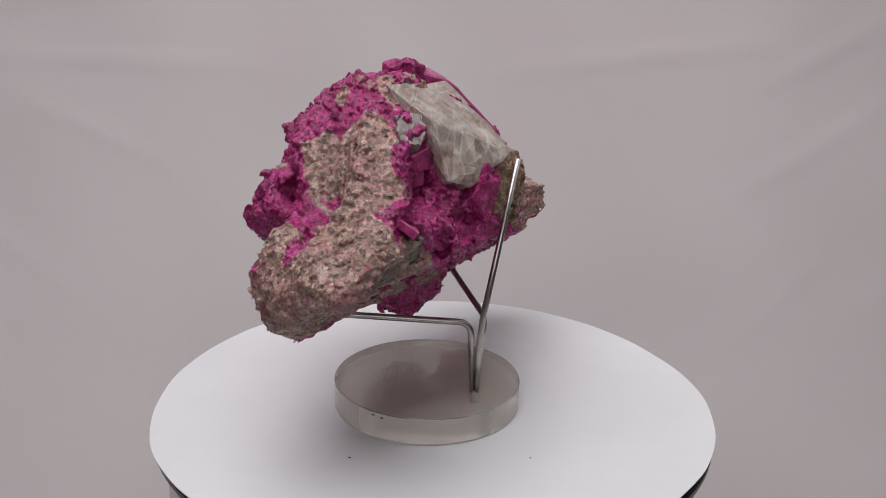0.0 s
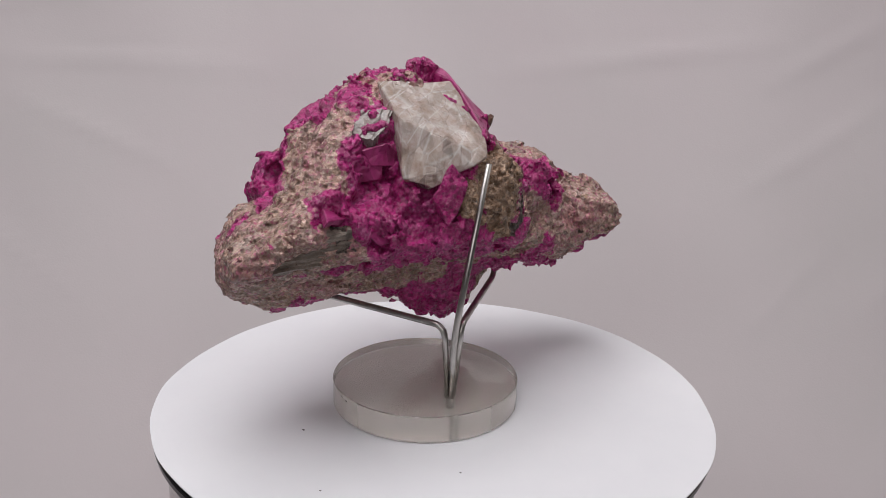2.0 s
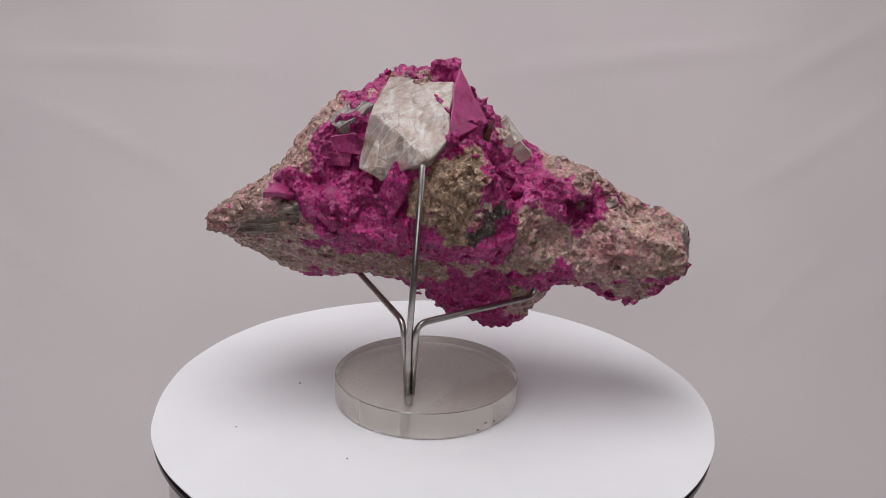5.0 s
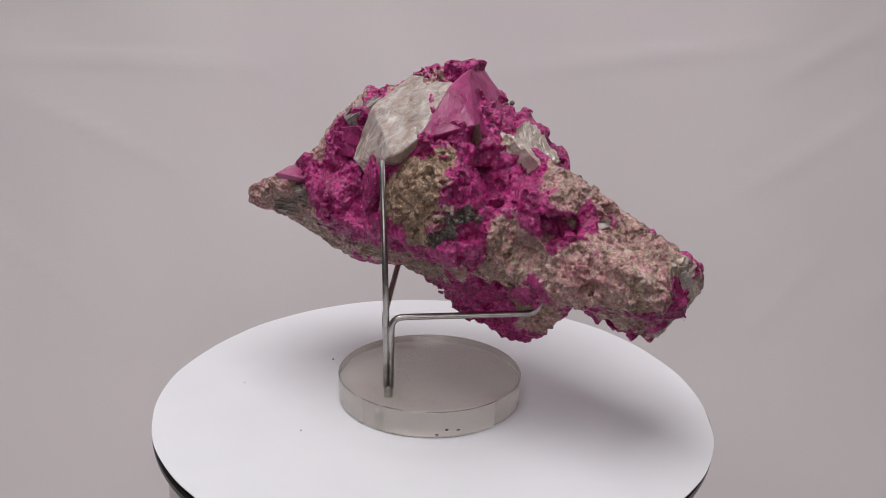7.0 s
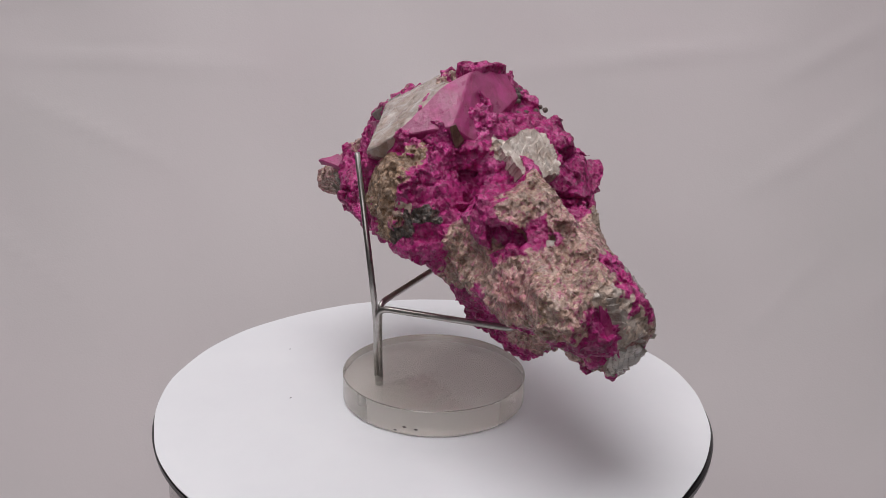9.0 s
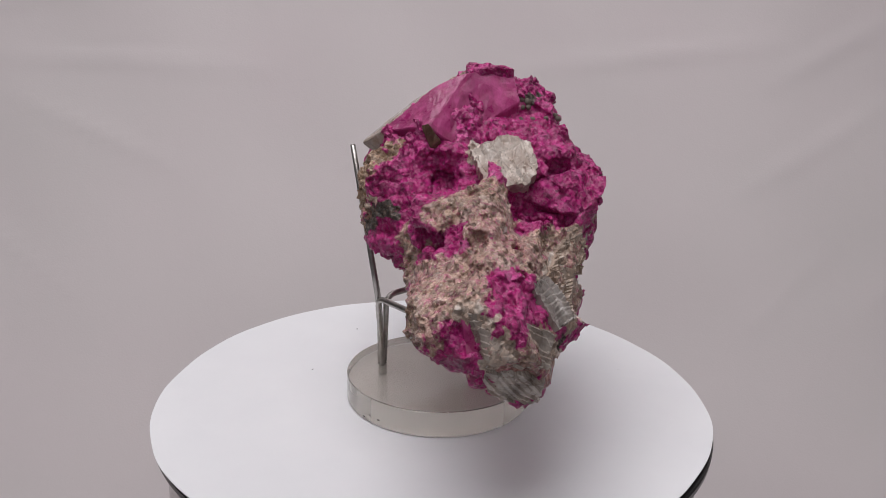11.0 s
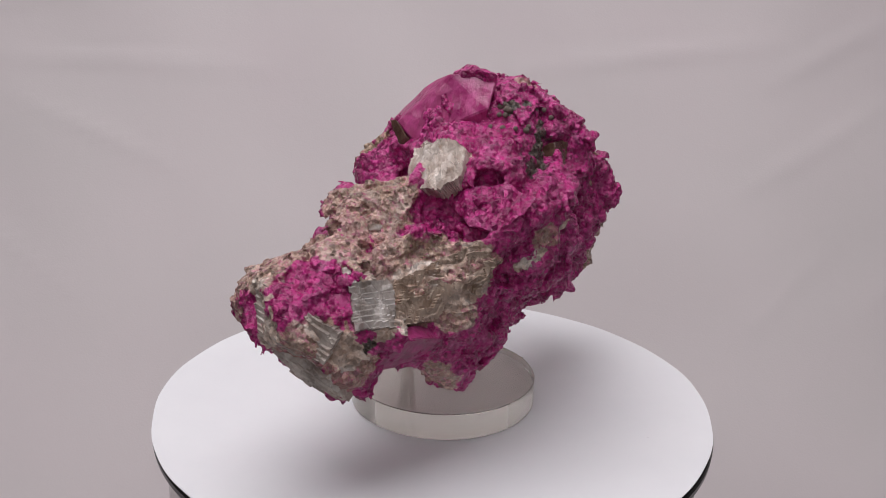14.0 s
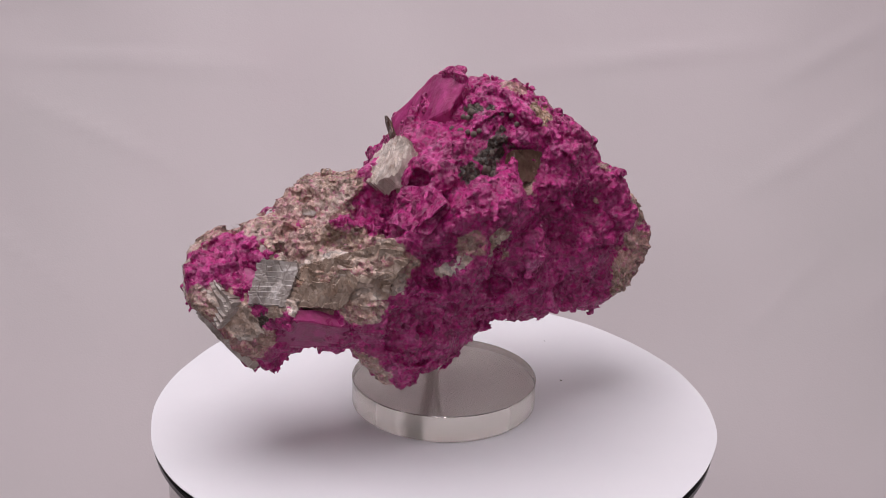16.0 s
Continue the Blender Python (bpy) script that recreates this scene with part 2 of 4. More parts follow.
section(-0.032, -0.0240, 0.0854, (25.8, 28.9, 24.0, 28.8, 38.2, 35.2, 38.3, 30.2, 28.7, 31.8, 33.9, 41.3, 42.8, 38.2, 38.5, 41.1, 48.8, 38.8, 31.8, 28.8, 26.8, 25.7, 31.6, 35.2))
section(-0.018, -0.0210, 0.0873, (44.0, 41.3, 37.4, 37.3, 35.7, 36.3, 36.6, 39.6, 39.0, 40.8, 37.9, 36.7, 30.5, 40.8, 42.0, 35.9, 47.3, 44.5, 33.7, 26.7, 31.8, 32.6, 34.6, 45.8))
section(-0.004, -0.0175, 0.0885, (47.8, 48.2, 46.1, 42.5, 43.5, 44.4, 43.0, 43.9, 42.4, 41.3, 44.3, 40.2, 38.1, 26.3, 34.7, 48.3, 47.4, 50.4, 45.1, 30.9, 33.9, 36.3, 41.0, 47.2))
section(0.010, -0.0149, 0.0856, (44.9, 46.3, 38.0, 42.6, 43.7, 46.6, 50.0, 49.2, 45.0, 44.7, 33.1, 38.4, 34.8, 42.2, 43.3, 42.8, 42.0, 41.7, 55.1, 45.2, 37.1, 38.2, 41.2, 48.3))
section(0.022, -0.0137, 0.0786, (41.9, 34.0, 20.5, 29.4, 34.4, 42.2, 39.6, 37.9, 47.1, 36.1, 43.7, 41.3, 30.3, 28.4, 33.7, 33.1, 39.1, 48.0, 53.7, 42.9, 36.8, 32.2, 39.5, 38.6))
section(0.034, -0.0107, 0.0742, (32.7, 41.9, 44.3, 29.2, 24.5, 32.6, 32.8, 37.3, 46.3, 38.2, 44.8, 39.2, 38.2, 33.7, 29.1, 31.8, 41.3, 46.1, 52.2, 38.1, 31.9, 31.4, 34.2, 42.8))
section(0.046, -0.0054, 0.0719, (38.4, 36.5, 40.2, 37.7, 33.6, 26.6, 17.7, 18.0, 33.7, 38.0, 44.9, 29.6, 27.3, 25.2, 25.1, 33.0, 36.7, 46.6, 39.2, 23.5, 22.9, 29.1, 37.4, 41.2))
section(0.058, 0.0051, 0.0685, (33.3, 31.2, 25.0, 27.7, 30.7, 28.1, 19.7, 17.6, 23.6, 17.2, 22.0, 30.6, 28.1, 33.5, 33.9, 30.9, 30.9, 22.8, 13.7, 14.1, 23.1, 24.8, 26.6, 37.1))
section(0.070, 0.0133, 0.0646, (35.5, 35.7, 26.8, 21.1, 22.1, 23.0, 21.3, 20.8, 20.0, 18.8, 18.0, 20.6, 17.7, 24.6, 26.5, 22.2, 22.6, 23.1, 23.0, 22.1, 20.6, 19.6, 20.4, 26.6))
section(0.082, 0.0191, 0.0615, (27.9, 30.1, 26.6, 25.6, 24.6, 20.2, 16.4, 14.5, 13.6, 13.2, 15.7, 20.7, 28.8, 22.0, 21.1, 23.2, 26.6, 25.4, 19.4, 16.8, 15.5, 16.6, 16.5, 20.6))
section(0.091, 0.0200, 0.0620, (16.8, 14.6, 14.5, 19.5, 18.1, 11.4, 7.7, 5.8, 4.8, 4.4, 4.3, 4.6, 5.7, 7.5, 10.1, 15.4, 17.5, 10.0, 8.6, 8.4, 8.8, 10.2, 12.5, 14.2))
section(0.098, 0.0215, 0.0630, (2.9, 3.8, 4.5, 6.0, 5.5, 3.2, 1.5, 1.5, 1.5, 1.5, 1.5, 1.5, 1.5, 1.5, 1.5, 1.5, 1.5, 1.5, 1.5, 1.5, 1.5, 1.5, 1.5, 1.5))

dent(-0.0100, 0.0500, 0.0960, 0.0085, 0.0110, 0.0115)
dent(0.0130, 0.0215, 0.1020, 0.0080, 0.0080, 0.0080)
dent(0.0040, -0.0365, 0.0930, 0.0060, 0.0060, 0.0055)
dent(-0.0504, -0.0361, 0.0949, 0.0042, 0.0042, 0.0045)
dent(-0.0274, -0.0389, 0.1106, 0.0019, 0.0019, 0.0019)
dent(0.0296, 0.0447, 0.0847, 0.0042, 0.0050, 0.0042)
dent(0.0113, 0.0235, 0.0896, 0.0030, 0.0036, 0.0030)
dent(0.0109, 0.0574, 0.0946, 0.0026, 0.0031, 0.0026)
dent(0.0079, 0.0694, 0.0848, 0.0026, 0.0031, 0.0026)
dent(0.0068, 0.0738, 0.0791, 0.0018, 0.0022, 0.0018)
dent(0.0391, 0.0564, 0.0642, 0.0022, 0.0026, 0.0022)
dent(-0.0280, 0.0426, 0.1032, 0.0035, 0.0042, 0.0035)
dent(-0.0259, 0.0445, 0.1017, 0.0030, 0.0036, 0.0030)
dent(-0.0405, -0.0588, 0.0868, 0.0030, 0.0036, 0.0030)
dent(0.0296, 0.0503, 0.0856, 0.0028, 0.0034, 0.0028)
dent(0.0299, 0.0491, 0.0852, 0.0030, 0.0036, 0.0030)
dent(-0.0219, 0.0532, 0.0870, 0.0036, 0.0036, 0.0032)
dent(-0.0374, 0.0420, 0.0684, 0.0036, 0.0036, 0.0032)
dent(-0.0306, 0.0415, 0.0512, 0.0036, 0.0036, 0.0032)
dent(-0.0514, 0.0141, 0.0658, 0.0036, 0.0036, 0.0032)
dent(-0.0446, 0.0201, 0.0646, 0.0036, 0.0036, 0.0032)
dent(-0.0245, 0.0515, 0.0518, 0.0036, 0.0036, 0.0032)
dent(-0.0244, 0.0396, 0.1034, 0.0036, 0.0036, 0.0032)
dent(-0.0424, 0.0165, 0.1104, 0.0036, 0.0036, 0.0032)
dent(-0.0496, 0.0378, 0.0973, 0.0036, 0.0036, 0.0032)
dent(-0.0529, 0.0024, 0.0899, 0.0036, 0.0036, 0.0032)
dent(-0.0107, 0.0534, 0.0905, 0.0036, 0.0036, 0.0032)
dent(-0.0193, 0.0434, 0.0925, 0.0036, 0.0036, 0.0032)
dent(0.0270, 0.0425, 0.0826, 0.0036, 0.0036, 0.0032)
dent(0.0218, 0.0648, 0.0881, 0.0036, 0.0036, 0.0032)
dent(-0.0148, 0.0475, 0.0827, 0.0036, 0.0036, 0.0032)
dent(0.0168, 0.0236, 0.0883, 0.0036, 0.0036, 0.0032)
dent(0.0252, 0.0492, 0.0830, 0.0036, 0.0036, 0.0032)
dent(0.0046, 0.0172, 0.1014, 0.0036, 0.0036, 0.0032)
dent(-0.0081, -0.0397, 0.0965, 0.0036, 0.0036, 0.0032)
dent(-0.0038, -0.0343, 0.0984, 0.0036, 0.0036, 0.0032)
dent(0.0146, -0.0223, 0.0861, 0.0036, 0.0036, 0.0032)
dent(0.0085, -0.0263, 0.0934, 0.0036, 0.0036, 0.0032)
dent(0.0246, -0.0019, 0.1072, 0.0036, 0.0036, 0.0032)

patch("matrix", -0.0261, -0.0400, 0.1128, 0.0119)
patch("matrix", -0.0234, -0.0509, 0.0991, 0.0117)
patch("matrix", -0.0296, -0.0627, 0.0851, 0.0134)
patch("matrix", -0.0376, -0.0713, 0.0765, 0.0111)
patch("matrix", -0.0211, -0.0682, 0.0852, 0.0101)
patch("matrix", -0.0450, -0.0705, 0.0657, 0.0103)
patch("matrix", -0.0543, -0.0561, 0.0825, 0.0085)
patch("matrix", -0.0522, -0.0644, 0.0709, 0.0094)
patch("matrix", -0.0391, -0.0361, 0.0990, 0.0089)
patch("matrix", -0.0405, -0.0313, 0.1078, 0.0067)
patch("matrix", -0.0393, -0.0608, 0.0591, 0.0075)
patch("matrix", -0.0165, -0.0109, 0.1250, 0.0042)
patch("pink", -0.0410, -0.0611, 0.0848, 0.0042)
patch("pink", -0.0478, -0.0365, 0.0959, 0.0062)
patch("pink", -0.0314, -0.0646, 0.0676, 0.0029)
patch("pink", -0.0254, -0.0502, 0.0659, 0.0040)
patch("pink", -0.0486, -0.0447, 0.0891, 0.0035)
patch("matrix", -0.0363, -0.0568, 0.0591, 0.0125)
patch("matrix", -0.0165, -0.0582, 0.0718, 0.0099)
patch("matrix", -0.0442, -0.0624, 0.0577, 0.0090)
patch("matrix", -0.0079, -0.0687, 0.0828, 0.0073)
patch("matrix", -0.0267, -0.0076, 0.1271, 0.0053)
patch("matrix", -0.0143, -0.0083, 0.0556, 0.0089)
patch("matrix", -0.0290, -0.0369, 0.0547, 0.0072)
patch("matrix", 0.0205, 0.0285, 0.0616, 0.0059)
patch("white", -0.0316, -0.0569, 0.0641, 0.0045)
patch("pink", -0.0298, -0.0707, 0.0717, 0.0043)
patch("matrix", -0.0183, -0.0635, 0.0762, 0.0128)
patch("matrix", -0.0390, -0.0637, 0.0612, 0.0111)
patch("matrix", -0.0301, -0.0469, 0.0591, 0.0112)
patch("matrix", -0.0196, -0.0359, 0.0607, 0.0087)
patch("matrix", -0.0221, -0.0205, 0.0558, 0.0083)
patch("matrix", -0.0145, -0.0094, 0.0567, 0.0067)
patch("matrix", -0.0036, -0.0010, 0.0591, 0.0057)
patch("matrix", 0.0099, 0.0046, 0.0626, 0.0045)
patch("matrix", -0.0211, -0.0090, 0.1264, 0.0055)
patch("matrix", -0.0132, -0.0002, 0.1299, 0.0035)
patch("matrix", 0.0233, 0.0346, 0.0707, 0.0116)
patch("matrix", 0.0336, 0.0506, 0.0656, 0.0125)
patch("matrix", 0.0401, 0.0637, 0.0683, 0.0118)
patch("matrix", 0.0455, 0.0751, 0.0700, 0.0101)
patch("matrix", 0.0279, 0.0739, 0.0536, 0.0097)
patch("matrix", 0.0297, 0.0777, 0.0795, 0.0087)
patch("matrix", 0.0222, 0.0264, 0.0650, 0.0064)
patch("matrix", 0.0002, 0.0272, 0.1041, 0.0026)
patch("matrix", -0.0204, -0.0216, 0.1210, 0.0039)
patch("dark", -0.0086, -0.0535, 0.0805, 0.0037)
patch("dark", -0.0090, -0.0575, 0.0831, 0.0032)
patch("dark", 0.0272, 0.0120, 0.0855, 0.0048)
patch("dark", 0.0283, 0.0067, 0.0801, 0.0053)
patch("dark", 0.0278, 0.0044, 0.0771, 0.0038)
patch("dark", 0.0374, 0.0580, 0.0635, 0.0024)
patch("matrix", -0.0326, -0.0350, 0.0517, 0.0072)
patch("matrix", -0.0279, -0.0247, 0.0513, 0.0068)
patch("matrix", -0.0234, -0.0139, 0.0503, 0.0068)
patch("matrix", -0.0144, -0.0050, 0.0523, 0.0063)
patch("matrix", -0.0043, 0.0027, 0.0553, 0.0062)
patch("matrix", 0.0082, 0.0094, 0.0591, 0.0051)
patch("matrix", 0.0169, 0.0178, 0.0616, 0.0051)
patch("matrix", -0.0513, -0.0595, 0.0537, 0.0077)
patch("matrix", -0.0434, -0.0491, 0.0501, 0.0077)
patch("khaki", 0.0269, -0.0045, 0.0973, 0.0111)
patch("khaki", 0.0264, -0.0063, 0.0871, 0.0098)
patch("khaki", 0.0216, -0.0131, 0.0924, 0.0069)
patch("khaki", 0.0232, 0.0016, 0.1031, 0.0066)
patch("khaki", 0.0263, -0.0029, 0.0791, 0.0059)
patch("khaki", 0.0215, -0.0155, 0.0865, 0.0051)
patch("white", 0.0276, 0.0039, 0.0879, 0.0033)
patch("matrix", 0.0219, 0.0291, 0.0772, 0.0106)
patch("matrix", 0.0255, 0.0386, 0.0703, 0.0093)
patch("matrix", 0.0213, 0.0244, 0.0659, 0.0071)
patch("matrix", 0.0352, 0.0574, 0.0684, 0.0101)
patch("matrix", 0.0308, 0.0647, 0.0777, 0.0086)
patch("matrix", 0.0456, 0.0728, 0.0689, 0.0098)
patch("matrix", 0.0360, 0.0788, 0.0761, 0.0071)
patch("matrix", 0.0185, 0.0472, 0.0961, 0.0060)
patch("matrix", 0.0234, 0.0494, 0.0913, 0.0046)
patch("matrix", 0.0229, 0.0718, 0.0820, 0.0064)
patch("matrix", -0.0031, 0.0401, 0.0387, 0.0104)
patch("matrix", -0.0120, 0.0494, 0.0346, 0.0080)
patch("matrix", -0.0078, -0.0640, 0.0832, 0.0065)
patch("matrix", 0.0243, 0.0682, 0.0523, 0.0094)
patch("matrix", -0.0228, -0.0348, 0.0579, 0.0069)
patch("matrix", 0.0316, 0.0671, 0.0776, 0.0104)
patch("matrix", 0.0348, 0.0814, 0.0778, 0.0090)
patch("matrix", 0.0339, 0.0552, 0.0719, 0.0074)
patch("matrix", 0.0142, 0.0516, 0.0960, 0.0062)
patch("matrix", 0.0424, 0.0663, 0.0691, 0.0071)
patch("matrix", 0.0236, 0.0266, 0.0754, 0.0080)
patch("matrix", -0.0018, 0.0758, 0.0705, 0.0068)
patch("matrix", 0.0183, 0.0649, 0.0874, 0.0054)
patch("khaki", 0.0460, 0.0702, 0.0674, 0.0044)
patch("khaki", 0.0441, 0.0787, 0.0707, 0.0044)
patch("white", 0.0286, 0.0928, 0.0674, 0.0061)
patch("white", 0.0289, 0.0910, 0.0575, 0.0053)
patch("white", 0.0173, 0.0479, 0.0960, 0.0031)
patch("white", 0.0228, 0.0310, 0.0719, 0.0036)
patch("pink", 0.0389, 0.0860, 0.0671, 0.0040)
patch("pink", 0.0274, 0.0467, 0.0842, 0.0048)
patch("pink", 0.0399, 0.0833, 0.0593, 0.0050)
patch("matrix", 0.0149, 0.0503, 0.0959, 0.0123)
patch("matrix", 0.0231, 0.0490, 0.0918, 0.0075)
patch("matrix", 0.0048, 0.0521, 0.0924, 0.0074)
patch("matrix", 0.0194, 0.0688, 0.0845, 0.0070)
patch("matrix", -0.0045, 0.0665, 0.0738, 0.0108)
patch("matrix", -0.0162, 0.0588, 0.0767, 0.0096)
patch("matrix", -0.0064, 0.0688, 0.0630, 0.0079)
patch("matrix", 0.0020, 0.0600, 0.0832, 0.0073)
patch("matrix", 0.0421, 0.0664, 0.0749, 0.0081)
patch("matrix", 0.0458, 0.0747, 0.0670, 0.0056)
patch("matrix", 0.0140, 0.0874, 0.0471, 0.0055)
patch("matrix", 0.0247, 0.0910, 0.0567, 0.0067)
patch("matrix", -0.0217, 0.0543, 0.0829, 0.0047)
patch("matrix", 0.0109, 0.0714, 0.0815, 0.0060)
patch("matrix", 0.0314, 0.0643, 0.0777, 0.0061)
patch("matrix", 0.0110, 0.0887, 0.0606, 0.0048)
patch("white", 0.0314, 0.0908, 0.0711, 0.0053)
patch("white", 0.0267, 0.0941, 0.0653, 0.0052)
patch("white", 0.0214, 0.0913, 0.0567, 0.0042)
patch("white", -0.0066, 0.0670, 0.0662, 0.0059)
patch("white", -0.0151, 0.0616, 0.0679, 0.0043)
patch("white", -0.0030, 0.0640, 0.0768, 0.0038)
patch("white", 0.0085, 0.0589, 0.0887, 0.0019)
patch("white", 0.0122, 0.0750, 0.0781, 0.0018)
patch("khaki", 0.0466, 0.0701, 0.0689, 0.0044)
patch("khaki", 0.0402, 0.0623, 0.0791, 0.0033)
patch("pink", 0.0236, 0.0561, 0.0853, 0.0054)
patch("pink", 0.0240, 0.0806, 0.0795, 0.0050)
patch("pink", 0.0139, 0.0834, 0.0694, 0.0043)
patch("pink", 0.0410, 0.0848, 0.0636, 0.0050)
patch("pink", 0.0273, 0.0132, 0.0757, 0.0034)
patch("pink", 0.0157, 0.0672, 0.0858, 0.0028)
patch("pink", 0.0117, 0.0791, 0.0732, 0.0036)
patch("matrix", 0.0123, 0.0579, 0.0931, 0.0107)
patch("matrix", 0.0060, 0.0492, 0.0956, 0.0087)
patch("matrix", -0.0079, 0.0627, 0.0758, 0.0126)
patch("matrix", 0.0022, 0.0668, 0.0814, 0.0083)
patch("matrix", 0.0192, 0.0957, 0.0606, 0.0089)
patch("matrix", 0.0084, 0.0874, 0.0515, 0.0091)
patch("matrix", -0.0169, 0.0608, 0.0745, 0.0094)
patch("matrix", -0.0222, 0.0545, 0.0809, 0.0074)
patch("matrix", 0.0160, 0.0712, 0.0828, 0.0083)
patch("matrix", 0.0232, 0.0823, 0.0468, 0.0063)
patch("matrix", -0.0453, 0.0344, 0.0820, 0.0070)
patch("matrix", -0.0425, 0.0368, 0.0734, 0.0061)
patch("matrix", -0.0464, 0.0138, 0.0806, 0.0051)
patch("matrix", -0.0323, 0.0336, 0.0554, 0.0059)
patch("matrix", -0.0600, -0.0561, 0.0586, 0.0070)
patch("matrix", -0.0574, -0.0465, 0.0509, 0.0066)
patch("matrix", 0.0429, 0.0719, 0.0737, 0.0047)
patch("matrix", 0.0065, 0.0574, 0.0878, 0.0064)
patch("matrix", -0.0492, 0.0220, 0.0992, 0.0031)
patch("white", -0.0076, 0.0667, 0.0674, 0.0050)
patch("white", -0.0122, 0.0638, 0.0729, 0.0042)
patch("white", 0.0050, 0.0779, 0.0694, 0.0057)
patch("white", -0.0176, 0.0578, 0.0775, 0.0038)
patch("white", 0.0078, 0.0590, 0.0881, 0.0019)
patch("white", 0.0121, 0.0752, 0.0779, 0.0021)
patch("white", -0.0040, 0.0719, 0.0629, 0.0037)
patch("white", 0.0364, 0.0863, 0.0696, 0.0029)
patch("white", 0.0283, 0.0931, 0.0656, 0.0028)
patch("pink", 0.0254, 0.0837, 0.0778, 0.0061)
patch("pink", 0.0175, 0.0841, 0.0716, 0.0057)
patch("pink", 0.0245, 0.0890, 0.0740, 0.0050)
patch("pink", 0.0074, 0.0643, 0.0838, 0.0025)
patch("pink", 0.0154, 0.0557, 0.0941, 0.0019)
patch("dark", 0.0019, 0.0846, 0.0591, 0.0036)
patch("dark", 0.0119, 0.0545, 0.0942, 0.0013)
patch("matrix", -0.0467, 0.0248, 0.0822, 0.0091)
patch("matrix", -0.0429, 0.0362, 0.0741, 0.0069)
patch("matrix", -0.0326, 0.0301, 0.0525, 0.0064)
patch("matrix", -0.0547, -0.0488, 0.0562, 0.0090)
patch("matrix", -0.0584, -0.0562, 0.0671, 0.0067)
patch("matrix", 0.0053, 0.0476, 0.0964, 0.0090)
patch("matrix", 0.0089, 0.0601, 0.0880, 0.0093)
patch("matrix", -0.0251, 0.0540, 0.0762, 0.0089)
patch("matrix", -0.0132, 0.0630, 0.0697, 0.0086)
patch("matrix", 0.0070, 0.0850, 0.0525, 0.0082)
patch("matrix", -0.0189, 0.0609, 0.0627, 0.0073)
patch("matrix", -0.0281, -0.0035, 0.1286, 0.0051)
patch("matrix", -0.0335, -0.0137, 0.1232, 0.0047)
patch("matrix", -0.0539, -0.0282, 0.1004, 0.0033)
patch("matrix", 0.0172, 0.0630, 0.0890, 0.0067)
patch("matrix", -0.0466, 0.0336, 0.0783, 0.0064)
patch("matrix", -0.0470, 0.0102, 0.0972, 0.0040)
patch("matrix", -0.0569, -0.0245, 0.0909, 0.0021)
patch("matrix", 0.0093, 0.0881, 0.0487, 0.0065)
patch("khaki", -0.0405, -0.0021, 0.1202, 0.0054)
patch("khaki", -0.0364, 0.0009, 0.1230, 0.0032)
patch("dark", -0.0272, 0.0145, 0.1233, 0.0036)
patch("dark", -0.0376, 0.0208, 0.1081, 0.0057)
patch("dark", -0.0358, 0.0304, 0.1044, 0.0047)
patch("dark", -0.0405, 0.0030, 0.1198, 0.0031)
patch("dark", -0.0385, 0.0161, 0.1143, 0.0039)
patch("dark", -0.0331, 0.0127, 0.1228, 0.0035)
patch("white", -0.0552, -0.0482, 0.0541, 0.0041)
patch("white", -0.0263, 0.0526, 0.0800, 0.0030)
patch("matrix", -0.0310, -0.0800, 0.0720, 0.0130)
patch("matrix", -0.0240, -0.0740, 0.0700, 0.0110)

stroke("matrix", (-0.0292, -0.0730, 0.0700), (-0.0074, -0.0500, 0.0760), 0.0080)
stroke("dark", (-0.0100, -0.0530, 0.0800), (-0.0070, -0.0500, 0.0765), 0.0028)
stroke("matrix", (-0.0381, -0.0530, 0.0534), (-0.0016, -0.0177, 0.0612), 0.0060)
stroke("matrix", (-0.0016, -0.0177, 0.0618), (0.0218, 0.0271, 0.0629), 0.0036)
stroke("matrix", (-0.0170, -0.0165, 0.1260), (0.0000, 0.0030, 0.1305), 0.0032)
stroke("white", (0.0000, 0.0277, 0.1076), (-0.0118, 0.0437, 0.1005), 0.0045)
stroke("white", (-0.0160, 0.0350, 0.1090), (-0.0020, 0.0390, 0.0985), 0.0036)
stroke("white", (0.0050, 0.0760, 0.0730), (-0.0010, 0.0830, 0.0650), 0.0052)
stroke("white", (0.0360, 0.0870, 0.0730), (0.0080, 0.0870, 0.0560), 0.0060)
stroke("khaki", (0.0036, 0.0332, 0.0444), (0.0020, 0.0420, 0.0400), 0.0055)
stroke("pink", (-0.0470, 0.0300, 0.0780), (-0.0430, 0.0360, 0.0700), 0.0100)
stroke("pink", (-0.0325, 0.0318, 0.0540), (-0.0330, 0.0300, 0.0520), 0.0095)
stroke("pink", (-0.0464, 0.0138, 0.0806), (-0.0500, 0.0240, 0.0990), 0.0075)
stroke("white", (-0.0380, 0.0435, 0.0725), (-0.0495, 0.0270, 0.0865), 0.0030)
stroke("white", (-0.0006, 0.0706, 0.0739), (-0.0249, 0.0545, 0.0830), 0.0045)
stroke("white", (-0.0080, 0.0780, 0.0660), (-0.0262, 0.0556, 0.0700), 0.0060)
stroke("dark", (0.0330, 0.0045, 0.0830), (0.0310, 0.0020, 0.0790), 0.0030)
stroke("white", (0.0300, 0.0035, 0.0890), (0.0300, 0.0020, 0.0865), 0.0028)

